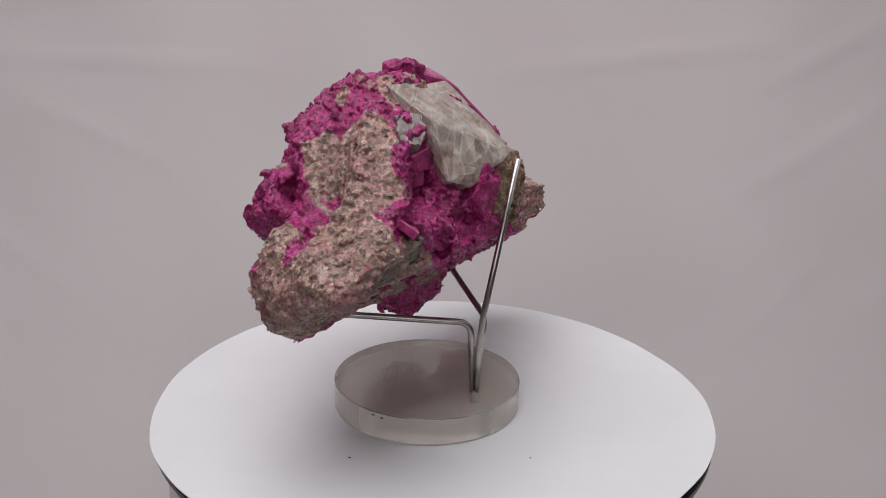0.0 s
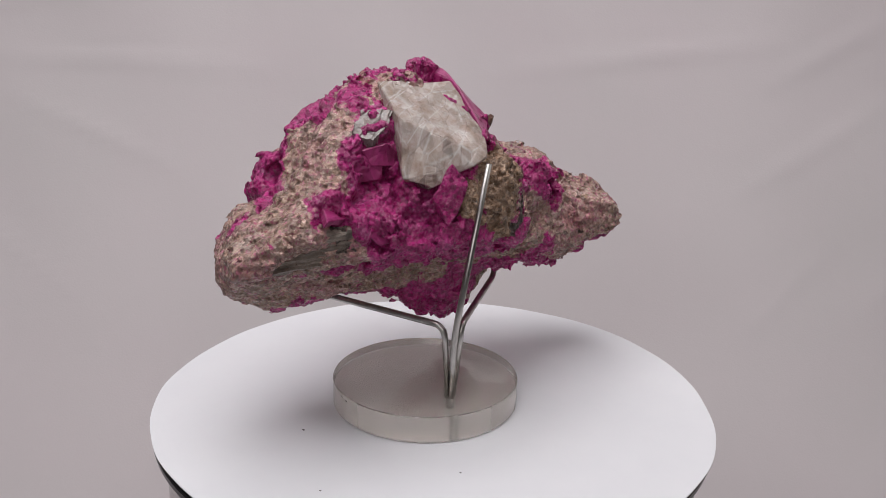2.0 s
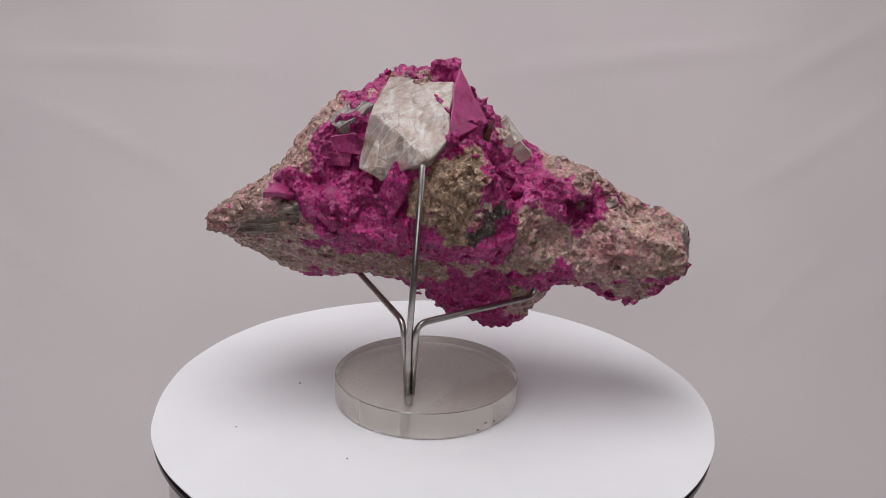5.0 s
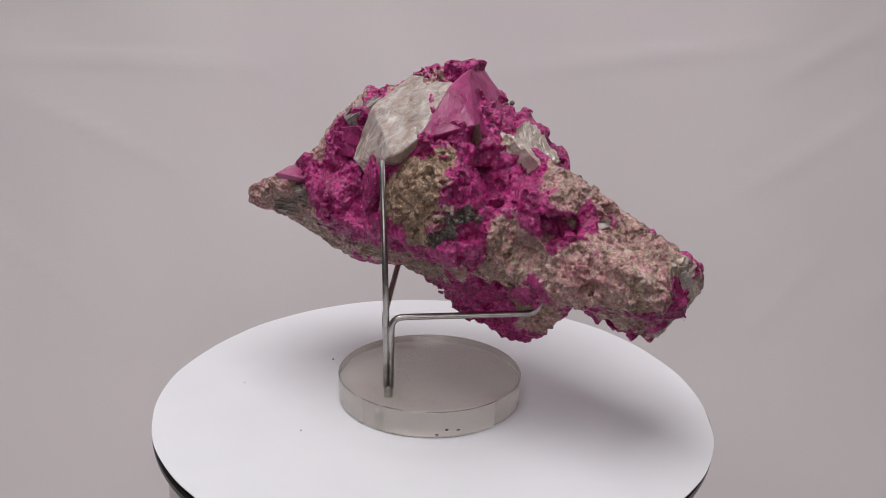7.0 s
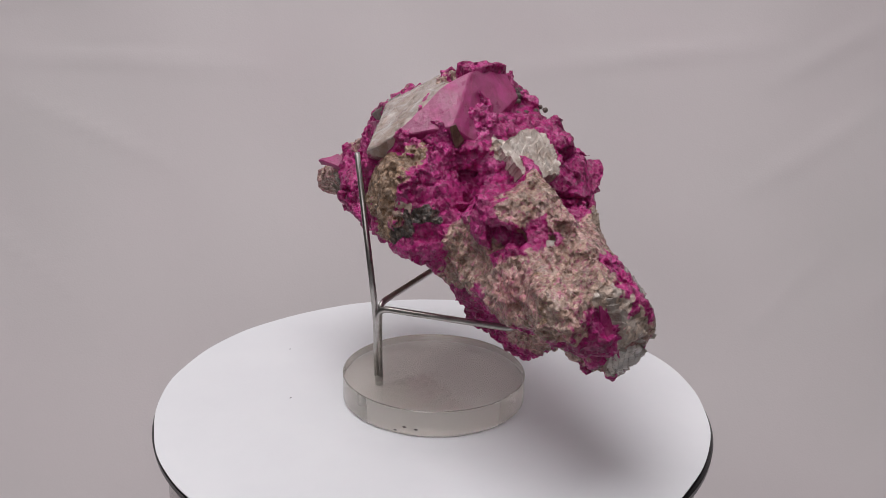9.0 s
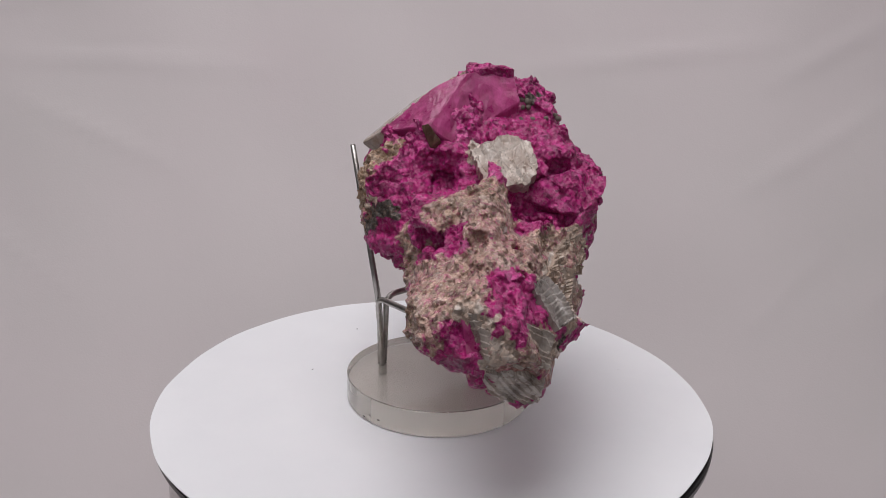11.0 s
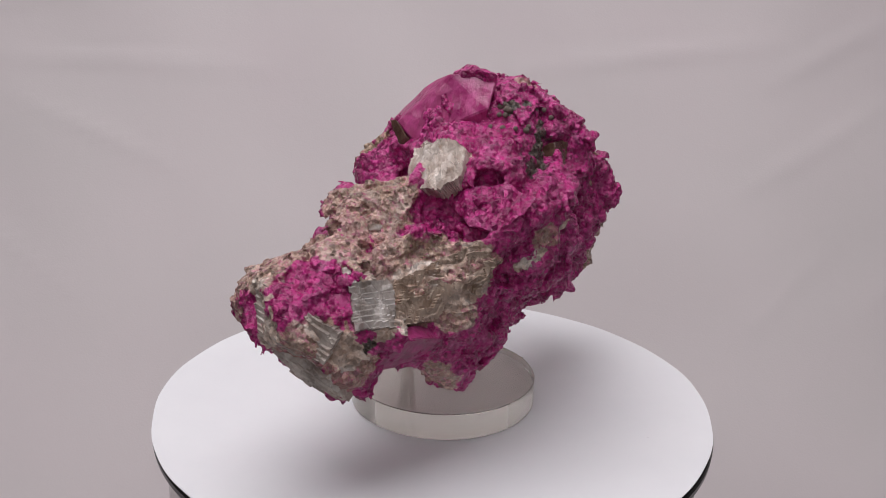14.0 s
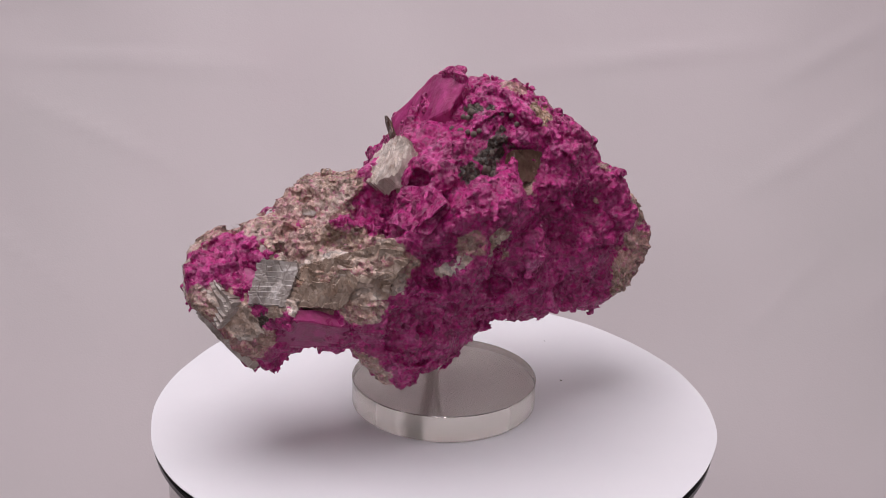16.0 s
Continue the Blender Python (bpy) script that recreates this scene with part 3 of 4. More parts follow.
crystal("magenta_crystal", "glassy magenta calcite rhomb", "pink", 0.009, (0.86, -0.51, -0.00), [(-0.0117, -0.0431, 0.1051), (-0.0080, -0.0368, 0.1074), (-0.0057, -0.0328, 0.1048), (-0.0059, -0.0331, 0.0976), (-0.0110, -0.0419, 0.0978)])
crystal("magenta_crystal", "glassy magenta calcite rhomb", "pink", 0.008, (0.85, -0.53, 0.04), [(-0.0099, -0.0400, 0.1089), (-0.0049, -0.0319, 0.1108), (-0.0023, -0.0279, 0.1069), (-0.0029, -0.0293, 0.1022), (-0.0078, -0.0371, 0.1031)])
crystal("magenta_crystal", "magenta calcite blade", "pink", 0, (0, 0, 1), [(0.0163, -0.0228, 0.1046), (0.0212, -0.0200, 0.0975), (0.0204, -0.0210, 0.0911), (0.0172, -0.0252, 0.0815), (0.0112, -0.0275, 0.0910)])
crystal("magenta_plate", "flat magenta cleavage plate", "pink", 0.003, (0.86, -0.46, 0.22), [(-0.0039, -0.0500, 0.0832), (-0.0006, -0.0450, 0.0831), (0.0047, -0.0365, 0.0784), (0.0008, -0.0448, 0.0772)])
crystal("magenta_plate", "flat magenta cleavage plate", "pink", 0.003, (0.54, 0.18, 0.82), [(-0.0126, -0.0604, 0.0917), (-0.0115, -0.0576, 0.0910), (-0.0076, -0.0517, 0.0867), (-0.0062, -0.0668, 0.0891)])
crystal("brown_crystal", "brown translucent tabular crystal", "brown", 0.005, (-0.96, 0.23, 0.18), [(-0.0436, 0.0137, 0.1116), (-0.0468, 0.0018, 0.1113), (-0.0477, 0.0034, 0.1042), (-0.0472, 0.0081, 0.0999), (-0.0449, 0.0177, 0.1016)])
crystal("magenta_plank", "flat magenta calcite plank", "pink", 0.005, (-0.60, 0.46, -0.65), [(0.0024, 0.0810, 0.0497), (-0.0094, 0.0820, 0.0613), (-0.0169, 0.0636, 0.0555), (-0.0145, 0.0622, 0.0518), (-0.0063, 0.0627, 0.0452), (0.0033, 0.0789, 0.0472)])
crystal("magenta_cube", "small magenta calcite cube", "pink", 0.006, (-0.48, 0.61, -0.63), [(-0.0183, 0.0625, 0.0552), (-0.0220, 0.0587, 0.0542), (-0.0190, 0.0518, 0.0454), (-0.0161, 0.0563, 0.0474)])
crystal("magenta_crystal", "magenta calcite block", "pink", 0.006, (-0.41, 0.67, 0.62), [(0.0165, 0.0822, 0.0733), (0.0101, 0.0795, 0.0720), (0.0088, 0.0837, 0.0666), (0.0124, 0.0846, 0.0679), (0.0180, 0.0850, 0.0714)])
crystal("magenta_crystal", "thin magenta rim", "pink", 0.003, (0.66, 0.71, 0.25), [(0.0378, 0.0837, 0.0730), (0.0357, 0.0862, 0.0712), (0.0346, 0.0908, 0.0615), (0.0375, 0.0881, 0.0613)])
crystal("pale_crystal", "small pale calcite crystal", "white", 0.003, (-0.64, 0.63, 0.45), [(0.0102, 0.0602, 0.0900), (0.0063, 0.0568, 0.0892), (0.0062, 0.0581, 0.0873), (0.0093, 0.0610, 0.0877)])
crystal("pale_crystal", "small pale calcite crystal", "white", 0.003, (-0.32, 0.73, 0.60), [(0.0146, 0.0760, 0.0791), (0.0115, 0.0743, 0.0795), (0.0100, 0.0755, 0.0773), (0.0127, 0.0771, 0.0767)])
crystal("pale_crystal", "small pale calcite crystal", "white", 0.003, (0.78, 0.13, 0.61), [(0.0239, 0.0585, 0.0848), (0.0224, 0.0646, 0.0856), (0.0238, 0.0658, 0.0835), (0.0256, 0.0602, 0.0824)])
crystal("white_crystal", "large translucent white calcite crystal", "white", 0, (0, 0, 1), [(-0.0196, -0.0137, 0.1290), (0.0017, 0.0048, 0.1290), (0.0259, -0.0138, 0.1057), (0.0182, -0.0191, 0.1030), (0.0110, -0.0273, 0.0949), (0.0028, -0.0331, 0.0985), (-0.0020, -0.0268, 0.1180), (0.0014, 0.0035, 0.1276), (0.0223, -0.0061, 0.1098)])
crystal("magenta_rhomb", "large magenta calcite rhomb with flat faces", "pink", 0, (0, 0, 1), [(-0.0053, 0.0094, 0.1322), (0.0125, 0.0137, 0.1143), (0.0223, -0.0061, 0.1098), (0.0029, 0.0039, 0.1282), (-0.0228, 0.0125, 0.1325), (-0.0216, 0.0207, 0.1224), (-0.0026, 0.0106, 0.1179), (0.0053, 0.0179, 0.1089)])
crystal("magenta_crown", "rough magenta crystal knob at the summit", "pink", 0, (0, 0, 1), [(-0.0053, 0.0094, 0.1322), (-0.0080, 0.0075, 0.1351), (-0.0199, 0.0147, 0.1344), (-0.0226, 0.0133, 0.1325), (-0.0105, -0.0011, 0.1339), (-0.0233, 0.0147, 0.1255)])
crystal("magenta_block", "magenta calcite block", "pink", 0, (0, 0, 1), [(-0.0168, 0.0398, 0.0985), (-0.0339, 0.0424, 0.1028), (-0.0408, 0.0424, 0.0968), (-0.0375, 0.0494, 0.0876), (-0.0220, 0.0505, 0.0888), (-0.0126, 0.0385, 0.0921)])
crystal("magenta_block", "small magenta calcite rhomb", "pink", 0, (0, 0, 1), [(-0.0430, 0.0467, 0.0994), (-0.0378, 0.0417, 0.0953), (-0.0312, 0.0501, 0.0887), (-0.0389, 0.0504, 0.0943), (-0.0379, 0.0436, 0.1004)])
crystal("brown_crystal", "small brown translucent rhomb", "brown", 0, (0, 0, 1), [(0.0153, 0.0140, 0.1152), (0.0125, 0.0152, 0.1162), (0.0080, 0.0161, 0.1099), (0.0117, 0.0146, 0.1069)])
BALLS.append((-0.0259, 0.0149, 0.1251, 0.0015))
BALLS.append((-0.0276, 0.0138, 0.1259, 0.0013))
BALLS.append((-0.0249, 0.0160, 0.1236, 0.0013))
BALLS.append((-0.0273, 0.0165, 0.1227, 0.0015))
BALLS.append((-0.0270, 0.0179, 0.1209, 0.0011))
BALLS.append((-0.0363, 0.0320, 0.1078, 0.0014))
BALLS.append((-0.0373, 0.0295, 0.1062, 0.0013))
BALLS.append((-0.0386, 0.0239, 0.1060, 0.0019))
BALLS.append((-0.0340, 0.0361, 0.1068, 0.0012))
BALLS.append((-0.0394, 0.0203, 0.1072, 0.0013))
BALLS.append((-0.0378, 0.0288, 0.1038, 0.0015))
BALLS.append((-0.0248, 0.0175, 0.1209, 0.0011))
BALLS.append((-0.0354, 0.0347, 0.1063, 0.0010))
BALLS.append((-0.0385, 0.0245, 0.1036, 0.0013))
BALLS.append((-0.0356, 0.0346, 0.1064, 0.0014))
BALLS.append((-0.0363, 0.0318, 0.1070, 0.0016))
BALLS.append((-0.0387, 0.0220, 0.1055, 0.0021))
BALLS.append((-0.0379, 0.0285, 0.1030, 0.0016))
BALLS.append((-0.0391, 0.0204, 0.1107, 0.0015))
BALLS.append((-0.0404, 0.0188, 0.1082, 0.0012))
BALLS.append((-0.0223, 0.0204, 0.1169, 0.0011))
BALLS.append((-0.0268, 0.0214, 0.1168, 0.0013))
BALLS.append((-0.0315, 0.0233, 0.1173, 0.0010))
BALLS.append((-0.0355, 0.0253, 0.1173, 0.0012))
BALLS.append((-0.0359, 0.0229, 0.1182, 0.0010))
BALLS.append((-0.0259, 0.0154, 0.1242, 0.0015))
BALLS.append((-0.0284, 0.0146, 0.1248, 0.0013))
BALLS.append((-0.0282, 0.0164, 0.1226, 0.0013))
BALLS.append((-0.0384, 0.0246, 0.1036, 0.0012))
BALLS.append((-0.0372, 0.0304, 0.1047, 0.0012))
BALLS.append((-0.0343, 0.0360, 0.1051, 0.0010))
BALLS.append((-0.0395, 0.0100, 0.1223, 0.0010))
BALLS.append((-0.0422, 0.0104, 0.1198, 0.0010))
BALLS.append((-0.0449, -0.0010, 0.1185, 0.0011))
BALLS.append((-0.0468, -0.0025, 0.1166, 0.0011))
BALLS.append((-0.0436, 0.0105, 0.1177, 0.0010))
BALLS.append((-0.0441, 0.0063, 0.1187, 0.0011))



def lattice(i, j, k, seed):
    h = (i.astype(np.uint32) * np.uint32(374761393)) ^ (j.astype(np.uint32) * np.uint32(668265263)) ^ (k.astype(np.uint32) * np.uint32(2147483647 - 58))
    h = (h + np.uint32(seed * 7919 + 13)) * np.uint32(1274126177)
    h ^= h >> np.uint32(15)
    h *= np.uint32(2246822519)
    h ^= h >> np.uint32(13)
    return h


def vnoise(p, freq, seed):
    """Smooth value noise in -1..1."""
    q = p * np.float32(freq) + np.float32(1000.0)
    i = np.floor(q).astype(np.int32)
    f = q - i
    f = f * f * (3 - 2 * f)
    out = np.zeros(len(p), np.float32)
    for dx in (0, 1):
        wx = f[:, 0] if dx else 1 - f[:, 0]
        for dy in (0, 1):
            wy = wx * (f[:, 1] if dy else 1 - f[:, 1])
            for dz in (0, 1):
                h = lattice(i[:, 0] + dx, i[:, 1] + dy, i[:, 2] + dz, seed)
                out += wy * (f[:, 2] if dz else 1 - f[:, 2]) * (h.astype(np.float32) * np.float32(2 / 4294967295.0) - 1)
    return out


def cells(p, size, seed, jitter=0.7):
    """Nearest feature point: its distance and a random tilted plane's height there, both in units of size."""
    q = p / np.float32(size) + np.float32(500.0)
    i = np.floor(q - np.float32(0.5)).astype(np.int32)
    best = np.full(len(p), 9.0, np.float32)
    tilt = np.zeros(len(p), np.float32)
    for dx in (0, 1):
        for dy in (0, 1):
            for dz in (0, 1):
                c = i + np.array([dx, dy, dz], np.int32)
                h = [lattice(c[:, 0], c[:, 1], c[:, 2], seed + s).astype(np.float32) * np.float32(1 / 4294967295.0) for s in (0, 1, 2)]
                d = [q[:, a] - c[:, a] - (np.float32(0.5) + (h[a] - np.float32(0.5)) * np.float32(jitter)) for a in range(3)]
                r = d[0] ** 2 + d[1] ** 2 + d[2] ** 2
                g = [(h[(a + 1) % 3] * 7.3) % 1 - 0.5 for a in range(3)]
                t = d[0] * g[0] + d[1] * g[1] + d[2] * g[2] + (h[0] * 5.1) % 1 - 0.5
                near = r < best
                best = np.where(near, r, best)
                tilt = np.where(near, t, tilt)
    return np.sqrt(best), tilt


def boxy(m, size, p, e=4.0):
    r = np.array(m.to_3x3(), np.float32)
    u = np.abs((p - np.array(m.translation, np.float32)) @ r) / np.array(size, np.float32)
    return ((u ** e).sum(1) ** (1 / e) - 1) * min(size)


def base_field(p):
    ys = np.array([s[0] for s in SECTIONS], np.float32)
    mid = np.array([s[1:3] for s in SECTIONS], np.float32)
    rad = np.array([s[3] for s in SECTIONS], np.float32)
    n = rad.shape[1]
    k = np.clip(np.searchsorted(ys, p[:, 1]) - 1, 0, len(ys) - 2)
    t = (p[:, 1] - ys[k]) / (ys[k + 1] - ys[k])
    u = np.clip(t, 0, 1)
    c = mid[k] * (1 - u)[:, None] + mid[k + 1] * u[:, None]
    dx, dz = p[:, 0] - c[:, 0], p[:, 2] - c[:, 1]
    a = (np.arctan2(dz, dx) * np.float32(n / (2 * math.pi))) % n
    i = np.floor(a).astype(np.int32) % n
    w = a - np.floor(a)
    j = (i + 1) % n
    r = (rad[k, i] * (1 - u) + rad[k + 1, i] * u) * (1 - w) + (rad[k, j] * (1 - u) + rad[k + 1, j] * u) * w
    d = (np.hypot(dx, dz) - r) * np.float32(0.8)
    past = np.maximum(-t, t - 1) * (ys[k + 1] - ys[k])
    d = np.where(past > 0, np.maximum(d, past), d).astype(np.float32)
    for m, size in DENTS:
        d = np.maximum(d, -boxy(m, size, p, 2.5))
    return d


KINDS = ("pink", "matrix", "white", "khaki", "dark")


def minerals(p):
    """Weights of the five minerals at points, by ragged patches."""
    w = np.stack([vnoise(p, 160, 11 + s) for s in range(3)], 1) * np.float32(0.0032) + np.stack([vnoise(p, 480, 21 + s) for s in range(3)], 1) * np.float32(0.0016)
    q = p + w + np.stack([vnoise(p, 1100, 41 + s) for s in range(3)], 1) * np.float32(0.0011)
    score = np.full((len(KINDS), len(p)), -0.6, np.float32)
    score[0] = 0.0
    order = np.argsort(q[:, 0])
    q = q[order]
    xs = q[:, 0].copy()
    for kind, c, r in PATCHES:
        k = KINDS.index(kind)
        i, j = np.searchsorted(xs, (c[0] - 1.6 * r, c[0] + 1.6 * r))
        s = 1 - np.sqrt(((q[i:j] - np.array(c, np.float32)) ** 2).sum(1)) / np.float32(r)
        score[k, i:j] = np.maximum(score[k, i:j], s)
    e = np.exp(score * 9)
    w = e / e.sum(0)
    for kind, a, b, r in STROKES:
        a, b = np.array(a, np.float32), np.array(b, np.float32)
        ab = b - a
        i, j = np.searchsorted(xs, (min(a[0], b[0]) - r, max(a[0], b[0]) + r))
        t = np.clip(((q[i:j] - a) @ ab) / max(float(ab @ ab), 1e-9), 0, 1)
        gap = np.sqrt(((q[i:j] - a - t[:, None] * ab) ** 2).sum(1)) / np.float32(r)
        s = np.clip((1 - gap) * 4, 0, 1)
        w[:, i:j] *= 1 - s
        w[KINDS.index(kind), i:j] += s
    out = np.empty_like(w)
    out[:, order] = w
    return out


def full_field(p):
    whole = base_field(p)
    near = np.abs(whole) < 0.0055
    whole[near] = detail(p[near], whole[near])
    return whole


def detail(p, d):
    w = minerals(p)
    drusy = w[0]
    for _n, _l, _m, deep, _d, corners in CRYSTALS:
        c = np.array(corners, np.float32)
        mid = c.mean(0)
        reach = np.float32(np.sqrt(((c - mid) ** 2).sum(1)).mean() * 0.9)
        i, j = np.searchsorted(p[:, 0], (mid[0] - 1.8 * reach, mid[0] + 1.8 * reach))
        d[i:j] += np.float32(0.0022 if deep else 0.0034) * np.exp(-(((p[i:j] - mid) ** 2).sum(1) / reach ** 2) ** 2)
    warp = np.stack([vnoise(p, 90, 31 + s) for s in range(3)], 1) * np.float32(0.0025)
    d = d + vnoise(p, 60, 1) * np.float32(0.0007) + vnoise(p, 140, 2) * np.float32(0.0005)
    _, tb = cells(p + warp, 0.011, 3)
    d = d + tb * (np.float32(0.0009) + drusy * np.float32(0.0020))
    rk, tk = cells(p + warp * 0.8, 0.0085, 14)
    d = d - drusy * (0.42 - rk) * np.float32(0.0024)
    r1, t1 = cells(p + warp * 0.6, 0.0046, 5)
    r2, t2 = cells(p, 0.0021, 8)
    d = d - drusy * ((0.5 - r1) * np.float32(0.0022) - t1 * np.float32(0.0017) + (0.5 - r2) * np.float32(0.0015))
    d = d + (w[1] + w[4]) * (t2 * np.float32(0.0007) + vnoise(p, 420, 6) * np.float32(0.0005) + vnoise(p, 900, 16) * np.float32(0.0003))
    d = d + w[3] * (t2 * np.float32(0.0014) + vnoise(p, 300, 7) * np.float32(0.0012) + vnoise(p, 620, 9) * np.float32(0.0006))
    # cleavage splinters, long one way
    lean = p @ np.array([[0.8, -0.5, 0.33], [0.6, 0.67, -0.44], [0.0, 0.55, 0.83]], np.float32) * np.array([0.30, 1.0, 1.0], np.float32)
    r3, t3 = cells(lean, 0.0022, 12)
    d = d + (w[2] * np.float32(0.0021) + w[1] * np.float32(0.0013)) * t3
    return d


def surface(lo, hi, step, ratio=4):
    """Surface nets over a narrow band of the field."""
    big = step * ratio
    n = [int(math.ceil((b - a) / big)) for a, b in zip(lo, hi)]
    axc = [np.float32(a) + (np.arange(k, dtype=np.float32) + 0.5) * np.float32(big) for a, k in zip(lo, n)]
    gc = np.stack(np.meshgrid(*axc, indexing="ij"), -1).reshape(-1, 3)
    dc = base_field(gc).reshape(n)
    band = np.abs(dc) < big * 0.9 + 0.0055
    f = np.where(dc < 0, np.float32(-1), np.float32(1))
    for ax in range(3):
        band, f = np.repeat(band, ratio, ax), np.repeat(f, ratio, ax)
    idx = np.flatnonzero(band)
    ijk = np.stack(np.unravel_index(idx, band.shape), 1)
    pts = (ijk.astype(np.float32) + 0.5) * np.float32(step) + np.array(lo, np.float32)
    flat = f.reshape(-1)
    for s in range(0, len(idx), 400000):
        flat[idx[s:s + 400000]] = full_field(pts[s:s + 400000])
    f = flat.reshape(f.shape)
    neg = f < 0
    sh = f.shape
    cnt = np.zeros([k - 1 for k in sh], np.uint8)
    corner = [(a, b, c) for a in (0, 1) for b in (0, 1) for c in (0, 1)]
    for a, b, c in corner:
        cnt += neg[a:sh[0] - 1 + a, b:sh[1] - 1 + b, c:sh[2] - 1 + c]
    act = np.argwhere((cnt > 0) & (cnt < 8))
    val = {c: f[act[:, 0] + c[0], act[:, 1] + c[1], act[:, 2] + c[2]] for c in corner}
    acc, num = np.zeros((len(act), 3)), np.zeros(len(act))
    for a in corner:
        for ax in range(3):
            if a[ax] == 0:
                b = tuple(1 if k == ax else a[k] for k in range(3))
                cross = (val[a] < 0) != (val[b] < 0)
                t = np.where(cross, val[a] / np.where(cross, val[a] - val[b], 1), 0)
                pos = np.repeat(np.array([a], float), len(act), 0)
                pos[:, ax] += t
                acc += pos * cross[:, None]
                num += cross
    verts = (act + acc / num[:, None] + 0.5) * step + np.array(lo)
    ids = np.full(cnt.shape, -1, np.int64)
    ids[act[:, 0], act[:, 1], act[:, 2]] = np.arange(len(act))
    quads = []
    for ax in range(3):
        u, v = (ax + 1) % 3, (ax + 2) % 3
        a = neg
        sl0 = [slice(1, k - 1) for k in sh]
        sl1 = list(sl0)
        sl0[ax], sl1[ax] = slice(0, sh[ax] - 1), slice(1, sh[ax])
        x = a[tuple(sl0)] != a[tuple(sl1)]
        e = np.argwhere(x)
        inside = a[tuple(sl0)][e[:, 0], e[:, 1], e[:, 2]]
        e = e + np.array([0 if k == ax else 1 for k in range(3)])
        q = []
        for du, dv in ((1, 1), (0, 1), (0, 0), (1, 0)):
            o = e.copy()
            o[:, u] -= du
            o[:, v] -= dv
            q.append(ids[o[:, 0], o[:, 1], o[:, 2]])
        q = np.stack(q, 1)
        q[~inside] = q[~inside][:, ::-1]
        quads.append(q)
    quads = np.concatenate(quads)
    quads = quads[(quads >= 0).all(1)]
    label = np.arange(len(verts))
    while True:
        low = label[quads].min(1)
        nxt = label.copy()
        for c in range(4):
            np.minimum.at(nxt, quads[:, c], low)
        nxt = nxt[nxt]
        if (nxt == label).all():
            break
        label = nxt
    main = np.bincount(label).argmax()
    quads = quads[label[quads[:, 0]] == main]
    used = np.unique(quads)
    back = np.zeros(len(verts), np.int64)
    back[used] = np.arange(len(used))
    return verts[used], back[quads]


def facets(nt, co, scale, amount, base=None):
    """Normals that differ from cell to cell, like the faces of small crystals."""
    vo = node(nt, "ShaderNodeTexVoronoi", Scale=scale)
    nt.links.new(co, vo.inputs["Vector"])
    sub = nt.nodes.new("ShaderNodeVectorMath")
    sub.operation = "SUBTRACT"
    nt.links.new(vo.outputs["Color"], sub.inputs[0])
    sub.inputs[1].default_value = (0.5, 0.5, 0.5)
    mul = nt.nodes.new("ShaderNodeVectorMath")
    mul.operation = "MULTIPLY_ADD"
    nt.links.new(sub.outputs[0], mul.inputs[0])
    mul.inputs[1].default_value = (amount, amount, amount)
    nt.links.new(base if base is not None else nt.nodes.new("ShaderNodeNewGeometry").outputs["Normal"], mul.inputs[2])
    nrm = nt.nodes.new("ShaderNodeVectorMath")
    nrm.operation = "NORMALIZE"
    nt.links.new(mul.outputs[0], nrm.inputs[0])
    return nrm.outputs[0], vo


def ragged(nt, mask, n, amount):
    """A mask with a ragged, grainy edge."""
    m = nt.nodes.new("ShaderNodeMath")
    m.operation = "MULTIPLY_ADD"
    nt.links.new(n, m.inputs[0])
    m.inputs[1].default_value = amount
    nt.links.new(mask, m.inputs[2])
    s = nt.nodes.new("ShaderNodeMath")
    s.operation = "SUBTRACT"
    nt.links.new(m.outputs[0], s.inputs[0])
    s.inputs[1].default_value = amount / 2
    return ramp(nt, s.outputs[0], [(0.38, (0, 0, 0)), (0.62, (1, 1, 1))])


